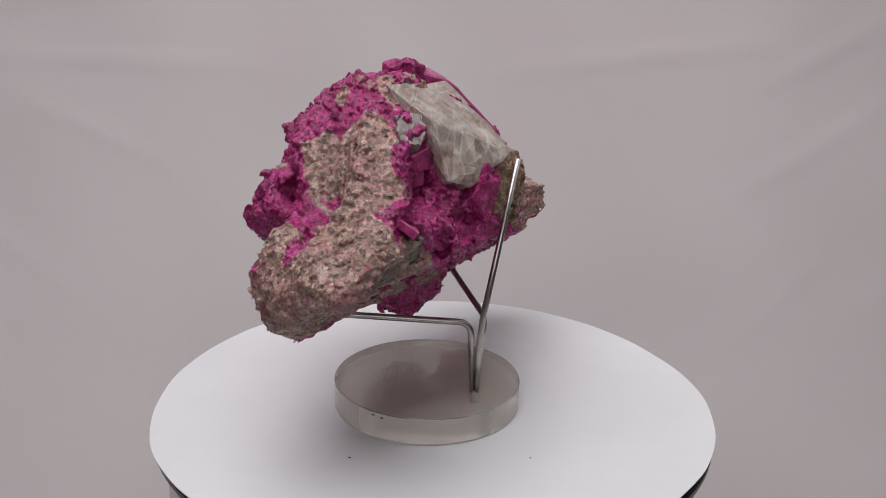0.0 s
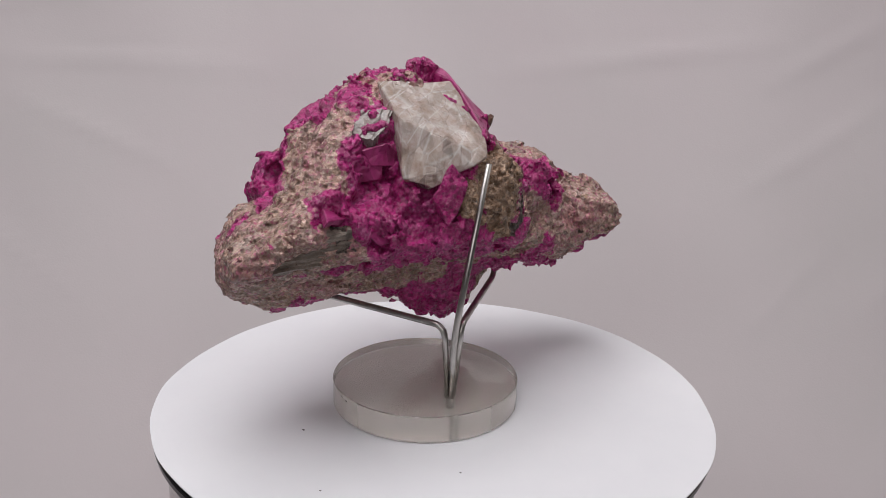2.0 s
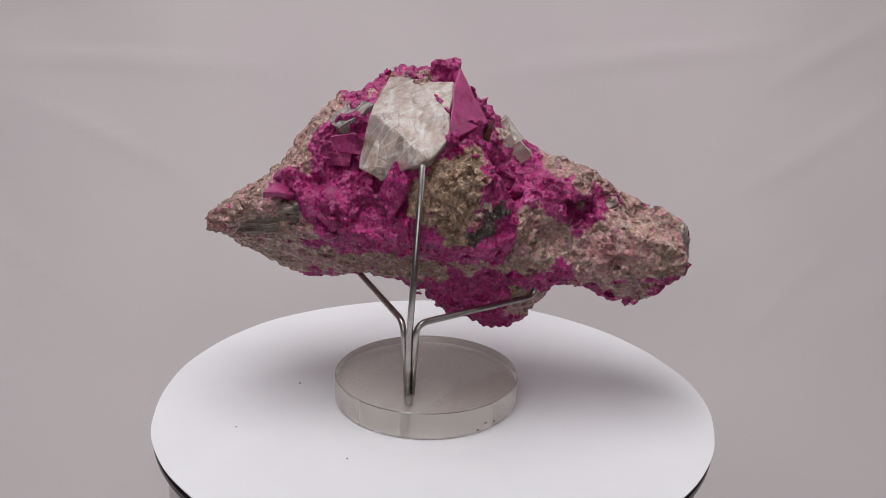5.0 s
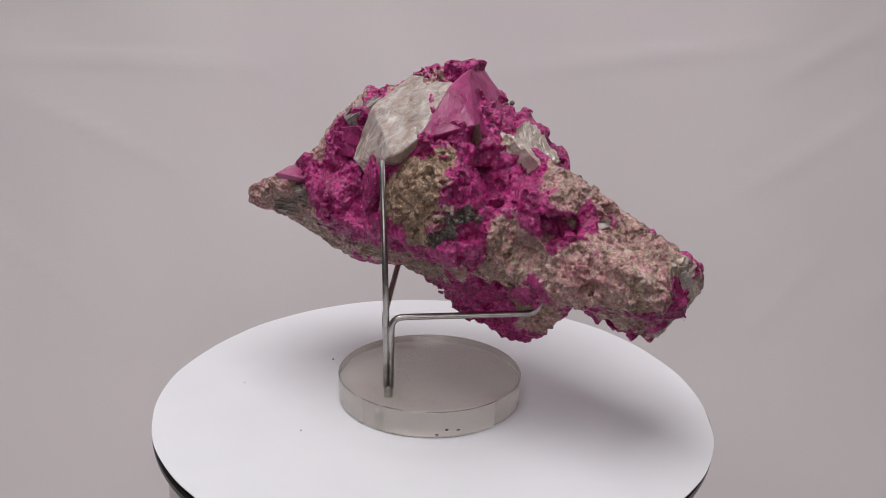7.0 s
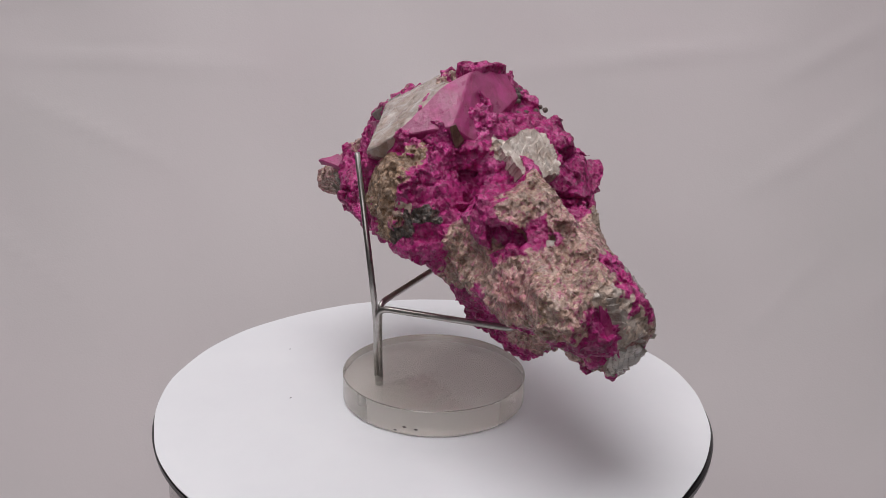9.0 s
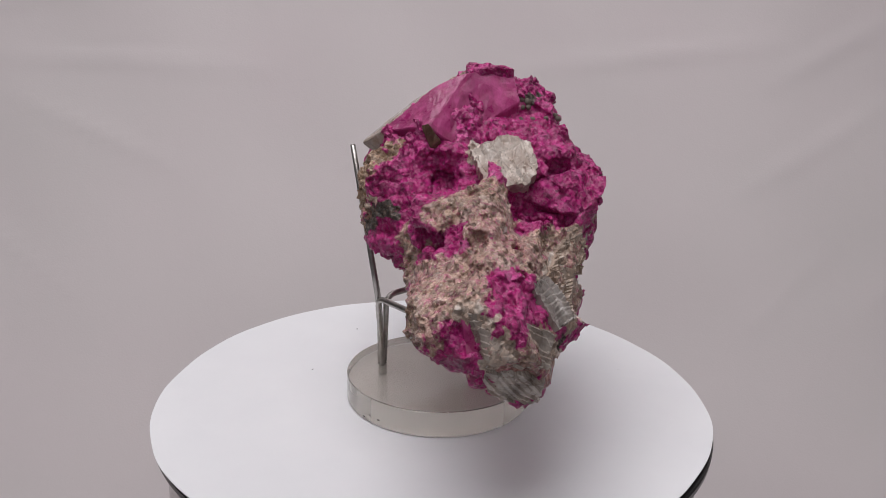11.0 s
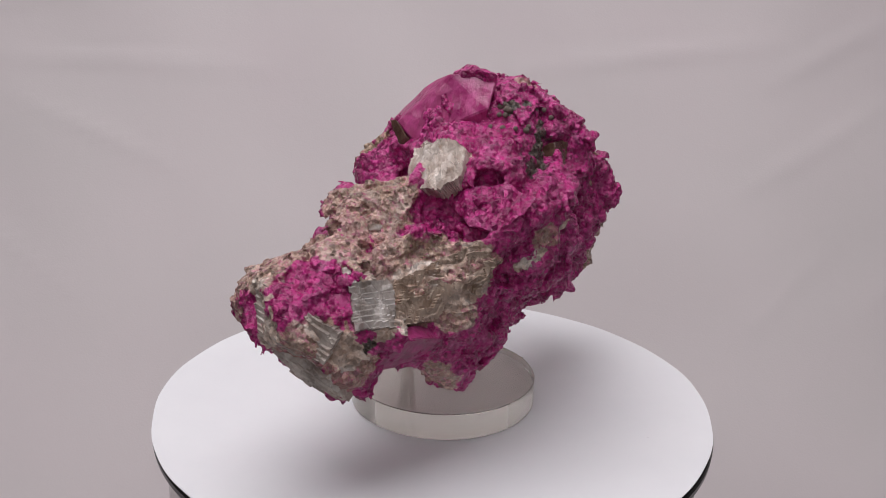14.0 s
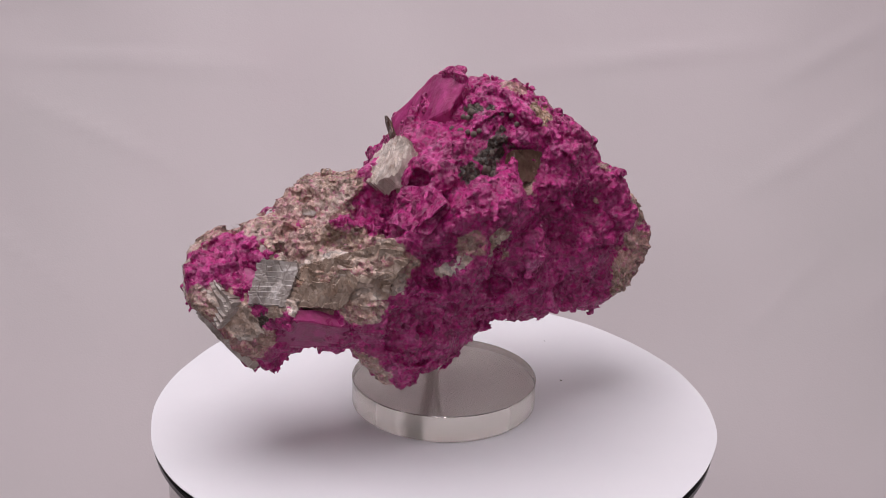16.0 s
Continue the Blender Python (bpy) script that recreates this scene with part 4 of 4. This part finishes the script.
def mat_rock():
    m, nt, b = material("calcite_and_matrix")
    co = coords(nt)
    at = nt.nodes.new("ShaderNodeAttribute")
    at.attribute_name = "mineral"
    sep = nt.nodes.new("ShaderNodeSeparateColor")
    nt.links.new(at.outputs["Color"], sep.inputs[0])
    n1 = noise_tex(nt, 130, 6, 0.65, co)
    n2 = noise_tex(nt, 48, 5, 0.6, co)
    n3 = noise_tex(nt, 850, 5, 0.75, co)
    n4 = noise_tex(nt, 260, 5, 0.7, co)
    normal, vo = facets(nt, co, 620.0, 0.75)
    normal, vo2 = facets(nt, co, 1100.0, 0.7, normal)
    pink = ramp(nt, n1.outputs[0], [(0.26, (0.29, 0.009, 0.110)), (0.42, (0.39, 0.014, 0.150)), (0.58, (0.49, 0.030, 0.212)), (0.74, (0.66, 0.15, 0.38))])
    # crystal sparkle painted into the pink as pale flecks
    painted_glint = ramp(nt, n3.outputs[0], [(0.58, (0, 0, 0)), (0.74, (1, 1, 1))])
    pink = mix(nt, mix(nt, 0.45, (0, 0, 0), painted_glint), pink, (0.72, 0.36, 0.56))
    grains = ramp(nt, n3.outputs[0], [(0.30, (0.10, 0.065, 0.052)), (0.41, (0.33, 0.26, 0.22)), (0.55, (0.50, 0.42, 0.37)), (0.68, (0.88, 0.83, 0.79))])
    stain = ramp(nt, n2.outputs[0], [(0.30, (0.56, 0.45, 0.37)), (0.44, (0.90, 0.83, 0.76)), (0.56, (1.0, 0.97, 0.95)), (0.68, (0.92, 0.60, 0.68))])
    grey = mix(nt, 0.9, grains, stain, "MULTIPLY")
    quartz = ramp(nt, n1.outputs[0], [(0.52, (0, 0, 0)), (0.62, (1, 1, 1))])
    grey = mix(nt, mix(nt, 0.45, (0, 0, 0), quartz), grey, (0.70, 0.64, 0.61))
    rose = ramp(nt, n2.outputs[0], [(0.42, (0, 0, 0)), (0.62, (1, 1, 1))])
    grey = mix(nt, mix(nt, 0.40, (0, 0, 0), rose), grey, (0.40, 0.18, 0.19))
    n5 = noise_tex(nt, 620, 4, 0.7, co)
    blush = ramp(nt, n5.outputs[0], [(0.52, (0, 0, 0)), (0.62, (1, 1, 1))])
    grey = mix(nt, mix(nt, 0.75, (0, 0, 0), blush), grey, (0.46, 0.13, 0.26))
    grey = mix(nt, 1.0, grey, (1.08, 0.95, 0.89), "MULTIPLY")
    white = ramp(nt, n1.outputs[0], [(0.3, (0.36, 0.23, 0.17)), (0.5, (0.64, 0.49, 0.41)), (0.7, (0.84, 0.76, 0.71))])
    khaki = ramp(nt, n3.outputs[0], [(0.30, (0.045, 0.026, 0.018)), (0.45, (0.30, 0.175, 0.110)), (0.60, (0.54, 0.375, 0.265)), (0.75, (0.74, 0.60, 0.48))])
    dark = ramp(nt, n3.outputs[0], [(0.32, (0.014, 0.009, 0.008)), (0.50, (0.050, 0.033, 0.027)), (0.66, (0.24, 0.17, 0.14))])
    g = n4.outputs[0]
    col = mix(nt, ragged(nt, sep.outputs[0], g, 1.45), pink, grey)
    col = mix(nt, ragged(nt, sep.outputs[1], g, 0.9), col, white)
    col = mix(nt, ragged(nt, sep.outputs[2], g, 0.9), col, khaki)
    col = mix(nt, ragged(nt, at.outputs["Alpha"], g, 1.0), col, dark)
    tone = ramp(nt, vo.outputs["Color"], [(0.1, (0.50, 0.50, 0.50)), (0.9, (1.22, 1.22, 1.22))])
    col = mix(nt, 1.0, col, tone, "MULTIPLY")
    nt.links.new(col, b.inputs["Base Color"])
    nt.links.new(ramp(nt, vo2.outputs["Color"], [(0.2, (0.12, 0.12, 0.12)), (0.8, (0.52, 0.52, 0.52))]), b.inputs["Roughness"])
    n6 = noise_tex(nt, 1000, 4, 0.7, co)
    nt.links.new(bump(nt, n6.outputs[0], 0.9, 0.0006, normal), b.inputs["Normal"])
    b.inputs["IOR"].default_value = 1.6
    return m


MAT_ROCK = mat_rock()


def specimen():
    sp = tagged(new("mineral_specimen"), "magenta and white calcite specimen on grey-brown rock matrix, held by wires", "mineral specimen")
    lo, hi = (-0.080, -0.090, 0.022), (0.056, 0.106, 0.140)
    verts, quads = surface(lo, hi, ROCK_STEP)
    me = bpy.data.meshes.new("rock_matrix")
    me.from_pydata(verts.tolist(), [], quads.tolist())
    w = minerals(verts.astype(np.float32))
    col = np.stack([w[1], w[2], w[3], w[4]], 1).astype(np.float32)
    # each mask is laid over those before it
    keep = 1 - col[:, 3]
    k3 = col[:, 2] / np.maximum(keep, 1e-4)
    k2 = col[:, 1] / np.maximum(keep - col[:, 2], 1e-4)
    k1 = col[:, 0] / np.maximum(keep - col[:, 2] - col[:, 1], 1e-4)
    col = np.clip(np.stack([k1, k2, k3, col[:, 3]], 1), 0, 1)
    att = me.color_attributes.new("mineral", "FLOAT_COLOR", "POINT")
    att.data.foreach_set("color", col.ravel())
    link_mesh("rock_matrix", me, MAT_ROCK, sp, "magenta crystal crust over grey-brown matrix", True)
    return sp


ROCK_STEP = 0.0006


# Crystals set into the rock
def mat_crystal(name, low, high, rough, trans, bands=0.0, dirs=(1, 0.3, 0.2), cleave=0.25, vein=None, veils=False):
    """Calcite: cloudy body, streaks along the cleavage, small tilted cleavage faces and fine cracks."""
    m, nt, b = material(name)
    co = coords(nt)
    mp = nt.nodes.new("ShaderNodeMapping")
    nt.links.new(co, mp.inputs[0])
    mp.inputs["Rotation"].default_value = dirs
    mp.inputs["Scale"].default_value = (1.0, 1.0, 0.28)
    n = noise_tex(nt, 150, 6, 0.7, co)
    streak = noise_tex(nt, 330, 5, 0.65, mp.outputs[0])
    col = ramp(nt, n.outputs[0], [(0.30, low), (0.68, high)])
    col = mix(nt, 0.55, col, ramp(nt, streak.outputs[0], [(0.32, (0.60, 0.50, 0.44)), (0.54, (1, 1, 1))]), "MULTIPLY")
    if vein:
        big = noise_tex(nt, 75, 5, 0.6, co)
        col = mix(nt, ramp(nt, big.outputs[0], [(0.56, (0, 0, 0)), (0.66, (0.7, 0.7, 0.7))]), col, vein)
    wv = node(nt, "ShaderNodeTexWave", Scale=bands if bands else 120.0, Distortion=5.0, Detail=4.0)
    wv.inputs["Detail Scale"].default_value = 2.5
    nt.links.new(mp.outputs[0], wv.inputs["Vector"])
    if bands:
        col = mix(nt, 0.5, col, ramp(nt, wv.outputs[0], [(0.05, (0.30, 0.26, 0.24)), (0.5, (1, 1, 1))]), "MULTIPLY")
    normal, vo = facets(nt, mp.outputs[0], 260.0, cleave)
    col = mix(nt, 1.0, col, ramp(nt, vo.outputs["Color"], [(0.1, (0.74, 0.74, 0.74)), (0.9, (1.08, 1.08, 1.08))]), "MULTIPLY")
    if veils:
        for turn, size in (((0.5, 0.2, 0.9), 70.0), ((1.3, 0.7, 0.1), 120.0)):
            mv = nt.nodes.new("ShaderNodeMapping")
            nt.links.new(co, mv.inputs[0])
            mv.inputs["Rotation"].default_value, mv.inputs["Scale"].default_value = turn, (1.0, 0.14, 0.6)
            ve = node(nt, "ShaderNodeTexVoronoi", Scale=size)
            ve.feature = "DISTANCE_TO_EDGE"
            nt.links.new(mv.outputs[0], ve.inputs["Vector"])
            line = ramp(nt, ve.outputs["Distance"], [(0.0, (0.6, 0.6, 0.6)), (0.035, (0, 0, 0))])
            col = mix(nt, mix(nt, ramp(nt, n.outputs[0], [(0.40, (0, 0, 0)), (0.55, (1, 1, 1))]), (0, 0, 0), line), col, (0.93, 0.90, 0.87))
    nt.links.new(col, b.inputs["Base Color"])
    crack = node(nt, "ShaderNodeTexVoronoi", Scale=170.0)
    crack.feature = "DISTANCE_TO_EDGE"
    nt.links.new(mp.outputs[0], crack.inputs["Vector"])
    edge = ramp(nt, crack.outputs["Distance"], [(0.0, (0, 0, 0)), (0.05, (1, 1, 1))])
    h = bump(nt, streak.outputs[0], 0.5, 0.0009, normal)
    h = bump(nt, edge, min(0.4, cleave), 0.0004, h)
    h = bump(nt, wv.outputs[0], 0.5 if bands else 0.1, 0.0006, h)
    nt.links.new(h, b.inputs["Normal"])
    nt.links.new(ramp(nt, n.outputs[0], [(0.3, (rough * 0.5,) * 3), (0.7, (min(1, rough * 1.6),) * 3)]), b.inputs["Roughness"])
    b.inputs["Transmission Weight"].default_value = trans
    b.inputs["IOR"].default_value = 1.58
    return m


CRYSTAL_MATS = {
    "pink": mat_crystal("magenta_calcite", (0.27, 0.011, 0.105), (0.48, 0.055, 0.230), 0.36, 0.0, 0.0, (1, 0.3, 0.2), 0.07),
    "white": mat_crystal("white_calcite", (0.50, 0.37, 0.30), (0.90, 0.81, 0.75), 0.13, 0.36, 0.0, (0.4, 1.0, 0.3), 0.30, (0.40, 0.27, 0.19), True),
    "cleaved": mat_crystal("cleaved_white_calcite", (0.48, 0.37, 0.31), (0.90, 0.81, 0.75), 0.22, 0.15, 0.0, (0.7, 0.6, 0.2), 0.5, (0.48, 0.36, 0.30)),
    "clear": mat_crystal("clear_calcite", (0.44, 0.38, 0.35), (0.76, 0.71, 0.68), 0.14, 0.45, 46.0, (0.2, 1.2, 0.1), 0.35),
    "cream": mat_crystal("cream_calcite", (0.36, 0.25, 0.19), (0.74, 0.60, 0.50), 0.26, 0.25, 0.0, (0.6, 0.2, 0.9), 0.45, (0.34, 0.22, 0.17)),
    "brown": mat_crystal("brown_calcite", (0.12, 0.060, 0.045), (0.32, 0.20, 0.145), 0.20, 0.3),
    "striped": mat_crystal("striated_grey_calcite", (0.17, 0.125, 0.10), (0.50, 0.42, 0.36), 0.5, 0.0, 40.0, (0.1, 1.5, 0.3), 0.4, (0.07, 0.055, 0.05)),
    "fibre": mat_crystal("fibrous_white_calcite", (0.36, 0.28, 0.24), (0.78, 0.72, 0.68), 0.3, 0.0, 34.0, (0.9, 0.4, 0.8), 0.35, (0.26, 0.17, 0.12)),
}
MAT_GREEN = plain("grey_green_nodules", (0.130, 0.100, 0.084), 0.6, 0, 0.5, 700, 0.0003, 1500)


def set_crystal(parent, name, label, mat, depth, normal, corners, seed):
    """A prism with a slightly uneven, stepped face, sunk into the rock."""
    rnd = random.Random(seed)
    n = Vector(normal).normalized()
    if depth == 0:
        return hull_crystal(parent, name, label, mat, corners, seed)
    pts = [Vector(c) + n * 0.0010 for c in corners]
    mid = sum(pts, Vector()) / len(pts)
    bm = bmesh.new()
    top = [bm.verts.new(p) for p in pts]
    low = [bm.verts.new(mid + (p - mid) * 0.97 - n * depth + (p - mid).normalized() * -0.0006) for p in pts]
    bm.faces.new(top)
    bm.faces.new(low[::-1])
    for i in range(len(pts)):
        j = (i + 1) % len(pts)
        bm.faces.new((top[i], low[i], low[j], top[j]))
    bmesh.ops.recalc_face_normals(bm, faces=bm.faces)
    bmesh.ops.bevel(bm, geom=list(bm.edges), offset=0.00035, segments=1, affect="EDGES")
    bmesh.ops.triangulate(bm, faces=bm.faces)
    bmesh.ops.subdivide_edges(bm, edges=[e for e in bm.edges if e.calc_length() > 0.003], cuts=5, use_grid_fill=True)
    off = Vector((rnd.random(), rnd.random(), rnd.random())) * 9
    for v in bm.verts:
        q = v.co * 220 + off
        step = math.floor(noise.noise(v.co * 120 + off) * 4) / 4
        v.co += noise.noise_vector(q) * 0.00050 + noise.noise_vector(v.co * 620 + off) * 0.00022 + n * step * 0.0009
    return part(name, bm, CRYSTAL_MATS[mat], parent, label)


def hull_crystal(parent, name, label, mat, corners, seed):
    """A faceted block: the hull of its corners and a root inside the rock, with stepped, slightly worn faces."""
    pts = [Vector(c) for c in corners]
    mid = sum(pts, Vector()) / len(pts)
    root = mid + (Vector((-0.012, 0.004, 0.082)) - mid) * 0.45
    out = (mid - root).normalized()
    bm = bmesh.new()
    for p in pts:
        bm.verts.new(p + out * (0.0004 if name == "white_crystal" else 0.0006 if name == "magenta_block" else 0.0012))
        bm.verts.new(root + (p - mid) * 0.55)
    hull = bmesh.ops.convex_hull(bm, input=list(bm.verts))
    loose = [v for v in bm.verts if not v.link_faces]
    bmesh.ops.delete(bm, geom=loose, context="VERTS")
    bmesh.ops.dissolve_limit(bm, angle_limit=radians(9), verts=list(bm.verts), edges=list(bm.edges))
    bmesh.ops.bevel(bm, geom=list(bm.edges), offset=0.0004, segments=1, affect="EDGES")
    bmesh.ops.triangulate(bm, faces=bm.faces)
    for _ in range(2):
        bmesh.ops.subdivide_edges(bm, edges=[e for e in bm.edges if e.calc_length() > 0.0022], cuts=2, use_grid_fill=True)
    off = Vector((seed * 1.7, seed * 0.9, seed * 2.3))
    crusty = {"magenta_crown": 0.0014, "magenta_block": 0.0008, "magenta_crystal": 0.0005}.get(name, 0)
    for v in bm.verts:
        step = math.floor(noise.noise(v.co * 110 + off) * 5) / 5
        if crusty:
            v.co += noise.noise_vector(v.co * 210 + off) * crusty + noise.noise_vector(v.co * 520 + off) * crusty * 0.5
        v.co += noise.noise_vector(v.co * 240 + off) * 0.00035 + (v.co - mid).normalized() * step * (0.0010 if mat == "white" else 0.0006)
    ob = part(name, bm, MAT_ROCK if crusty else CRYSTAL_MATS[mat], parent, label)
    if crusty:
        att = ob.data.color_attributes.new("mineral", "FLOAT_COLOR", "POINT")
        att.data.foreach_set("color", [0.0] * (4 * len(ob.data.vertices)))
    return ob


def cleavage(parent, name, label, mat, along, pitch, zig, step, corners, seed, proud=0.0008):
    """A cleaved face: a mass sunk into the rock, its top broken into terraces that run along one way, zigzagging where zig is set."""
    pts = [Vector(c) for c in corners]
    mid = sum(pts, Vector()) / len(pts)
    n = sum(((p - mid).cross(q - mid) for p, q in zip(pts, pts[1:] + pts[:1])), Vector()).normalized()
    if n.dot(mid - Vector((-0.012, 0.004, 0.082))) < 0:
        n = -n
    u = Vector(along)
    u = (u - n * u.dot(n)).normalized()
    w = n.cross(u)
    flat = [((p - mid).dot(u), (p - mid).dot(w)) for p in pts]
    off = Vector((seed * 1.3, seed * 0.7, seed))

    def within(x, y):
        odd = False
        for (ax, ay), (bx, by) in zip(flat, flat[1:] + flat[:1]):
            if (ay > y) != (by > y) and x < (bx - ax) * (y - ay) / (by - ay) + ax:
                odd = not odd
        return odd

    def spot(i, j):
        x, y = i * grid, j * grid
        c = mid + u * x + w * y
        near = [1 / (0.002 + (p - c).length) ** 2 for p in pts]
        lie = sum(k * (p - mid).dot(n) for k, p in zip(near, pts)) / sum(near)
        bend = abs((x / zig) % 2 - 1) * pitch * 1.1 if zig else 0.0
        s = (y + bend + noise.noise(c * 150 + off) * pitch * 0.9 + x * 0.12) / pitch
        level = noise.noise(Vector((math.floor(s) * 3.7, math.floor(x / (zig or pitch * 6) + s * 0.3) * 1.9, seed)))
        h = lie + proud + step * ((s % 1.0) * 0.7 + level) + noise.noise(c * 700 + off) * 0.00015
        return c + n * h

    grid = 0.00045
    reach = int(max(math.hypot(*f) for f in flat) / grid) + 1
    bm = bmesh.new()
    made = {}
    for i in range(-reach, reach):
        for j in range(-reach, reach):
            wob = 0.0011 * noise.noise(Vector((i * 0.11, j * 0.11, seed)))
            if within((i + 0.5) * grid + wob, (j + 0.5) * grid - wob):
                ring = []
                for a, b in ((i, j), (i + 1, j), (i + 1, j + 1), (i, j + 1)):
                    if (a, b) not in made:
                        made[a, b] = bm.verts.new(spot(a, b))
                    ring.append(made[a, b])
                bm.faces.new(ring)
    rim = [e for e in bm.edges if e.is_boundary]
    sunk = bmesh.ops.extrude_edge_only(bm, edges=rim)["geom"]
    for v in sunk:
        if isinstance(v, bmesh.types.BMVert):
            v.co -= n * 0.006
    return part(name, bm, CRYSTAL_MATS[mat], parent, label)


def nodules(parent):
    bm = bmesh.new()
    bmesh.ops.create_icosphere(bm, subdivisions=3, radius=1)
    for v in bm.verts:
        v.co *= 1 + 0.10 * noise.noise(v.co * 2.3) + 0.05 * noise.noise(v.co * 7)
    me = bpy.data.meshes.new("green_nodule")
    bm.to_mesh(me)
    bm.free()
    for x, y, z, r in BALLS:
        ob = link_mesh("green_nodule", me, MAT_GREEN, parent, "small rounded grey-green nodule", True)
        ob.location, ob.scale = (x, y, z), (r * 0.9, r * 0.9, r * 0.9)
        ob.rotation_euler = (x * 900, y * 700, z * 500)


def crystals(parent):
    for k, c in enumerate(CRYSTALS):
        set_crystal(parent, *c, k)
    cleavage(parent, "cleaved_white_crystal", "cleaved white calcite block with stepped cracks", "cleaved", (-0.80, 0.45, 0.15), 0.0040, 0.0038, 0.0012,
             [(0.0018, 0.0260, 0.1072), (-0.0099, 0.0305, 0.1134), (-0.0172, 0.0340, 0.1108), (-0.0178, 0.0395, 0.1025), (-0.0108, 0.0440, 0.0990), (0.0028, 0.0400, 0.0962)], 3, 0.0016)
    cleavage(parent, "clear_crystal", "small clear calcite rhomb with bright cleavage lines", "clear", (0.10, -0.83, -0.55), 0.0030, 0, 0.0007,
             [(-0.0167, -0.0293, 0.1191), (-0.0078, -0.0224, 0.1187), (-0.0059, -0.0293, 0.1145), (-0.0072, -0.0363, 0.1101), (-0.0147, -0.0389, 0.1124)], 10, 0.0024)
    cleavage(parent, "striated_cleavage", "grey-brown striated cleavage face", "striped", (0.56, 0.80, 0.18), 0.0017, 0, 0.0010,
             [(-0.0222, -0.0756, 0.0800), (-0.0120, -0.0618, 0.0848), (-0.0055, -0.0525, 0.0852), (-0.0072, -0.0500, 0.0745), (-0.0292, -0.0719, 0.0690)], 9, 0.0014)
    cleavage(parent, "clear_cleavage", "clear striated cleavage block", "clear", (-0.80, -0.60, 0.0), 0.0019, 0, 0.0005,
             [(0.0104, 0.0784, 0.0755), (0.0002, 0.0710, 0.0749), (-0.0041, 0.0757, 0.0698), (-0.0049, 0.0812, 0.0634), (0.0061, 0.0876, 0.0633)], 4, 0.0016)
    cleavage(parent, "cream_crystal", "splintered cream calcite cleavage", "cream", (-0.55, -0.75, 0.45), 0.0026, 0.0045, 0.0018,
             [(-0.0006, 0.0706, 0.0739), (-0.0131, 0.0585, 0.0790), (-0.0188, 0.0610, 0.0712), (-0.0139, 0.0657, 0.0610), (-0.0049, 0.0800, 0.0634)], 5)
    cleavage(parent, "cream_crystal", "splintered cream calcite cleavage", "cream", (-0.45, -0.30, 0.80), 0.0028, 0.0045, 0.0018,
             [(-0.0131, 0.0585, 0.0790), (-0.0249, 0.0533, 0.0845), (-0.0305, 0.0515, 0.0785), (-0.0262, 0.0550, 0.0672), (-0.0188, 0.0610, 0.0712)], 6)
    cleavage(parent, "white_end_crystal", "white fibrous cleavage at the broken end", "fibre", (-0.85, 0.0, -0.45), 0.0018, 0, 0.0012,
             [(0.0368, 0.0865, 0.0739), (0.0333, 0.0885, 0.0766), (0.0200, 0.0890, 0.0700), (0.0092, 0.0885, 0.0640), (0.0131, 0.0925, 0.0553), (0.0249, 0.0925, 0.0575), (0.0346, 0.0909, 0.0615)], 7, 0.0020)
    cleavage(parent, "white_end_crystal", "cream fibrous cleavage at the broken end", "fibre", (-0.80, -0.15, -0.55), 0.0020, 0, 0.0012,
             [(0.0330, 0.0870, 0.0575), (0.0246, 0.0916, 0.0574), (0.0120, 0.0913, 0.0509), (0.0081, 0.0830, 0.0400), (0.0147, 0.0815, 0.0400), (0.0253, 0.0826, 0.0454)], 8, 0.0018)
    nodules(parent)


TABLE, CARD, STAND, ROCK = turntable(), card_disc(), display_stand(), specimen()
crystals(ROCK)
GRIT = [grit(-0.0300, -0.0494, 0.00042, 1), grit(0.0355, -0.0468, 0.00032, 2), grit(-0.0865, 0.0120, 0.00035, 3), grit(-0.0004, -0.0806, 0.00033, 4)]


def motions():
    rate = -13.75
    rows = [(t, pose(0, 0, 0, 0, 0, rate * t)) for t in (0, 2, 4, 6, 8, 10, 12, 14, 16)]
    for thing in (TABLE, CARD, STAND, ROCK, *GRIT):
        walk(thing, rows)


motions()
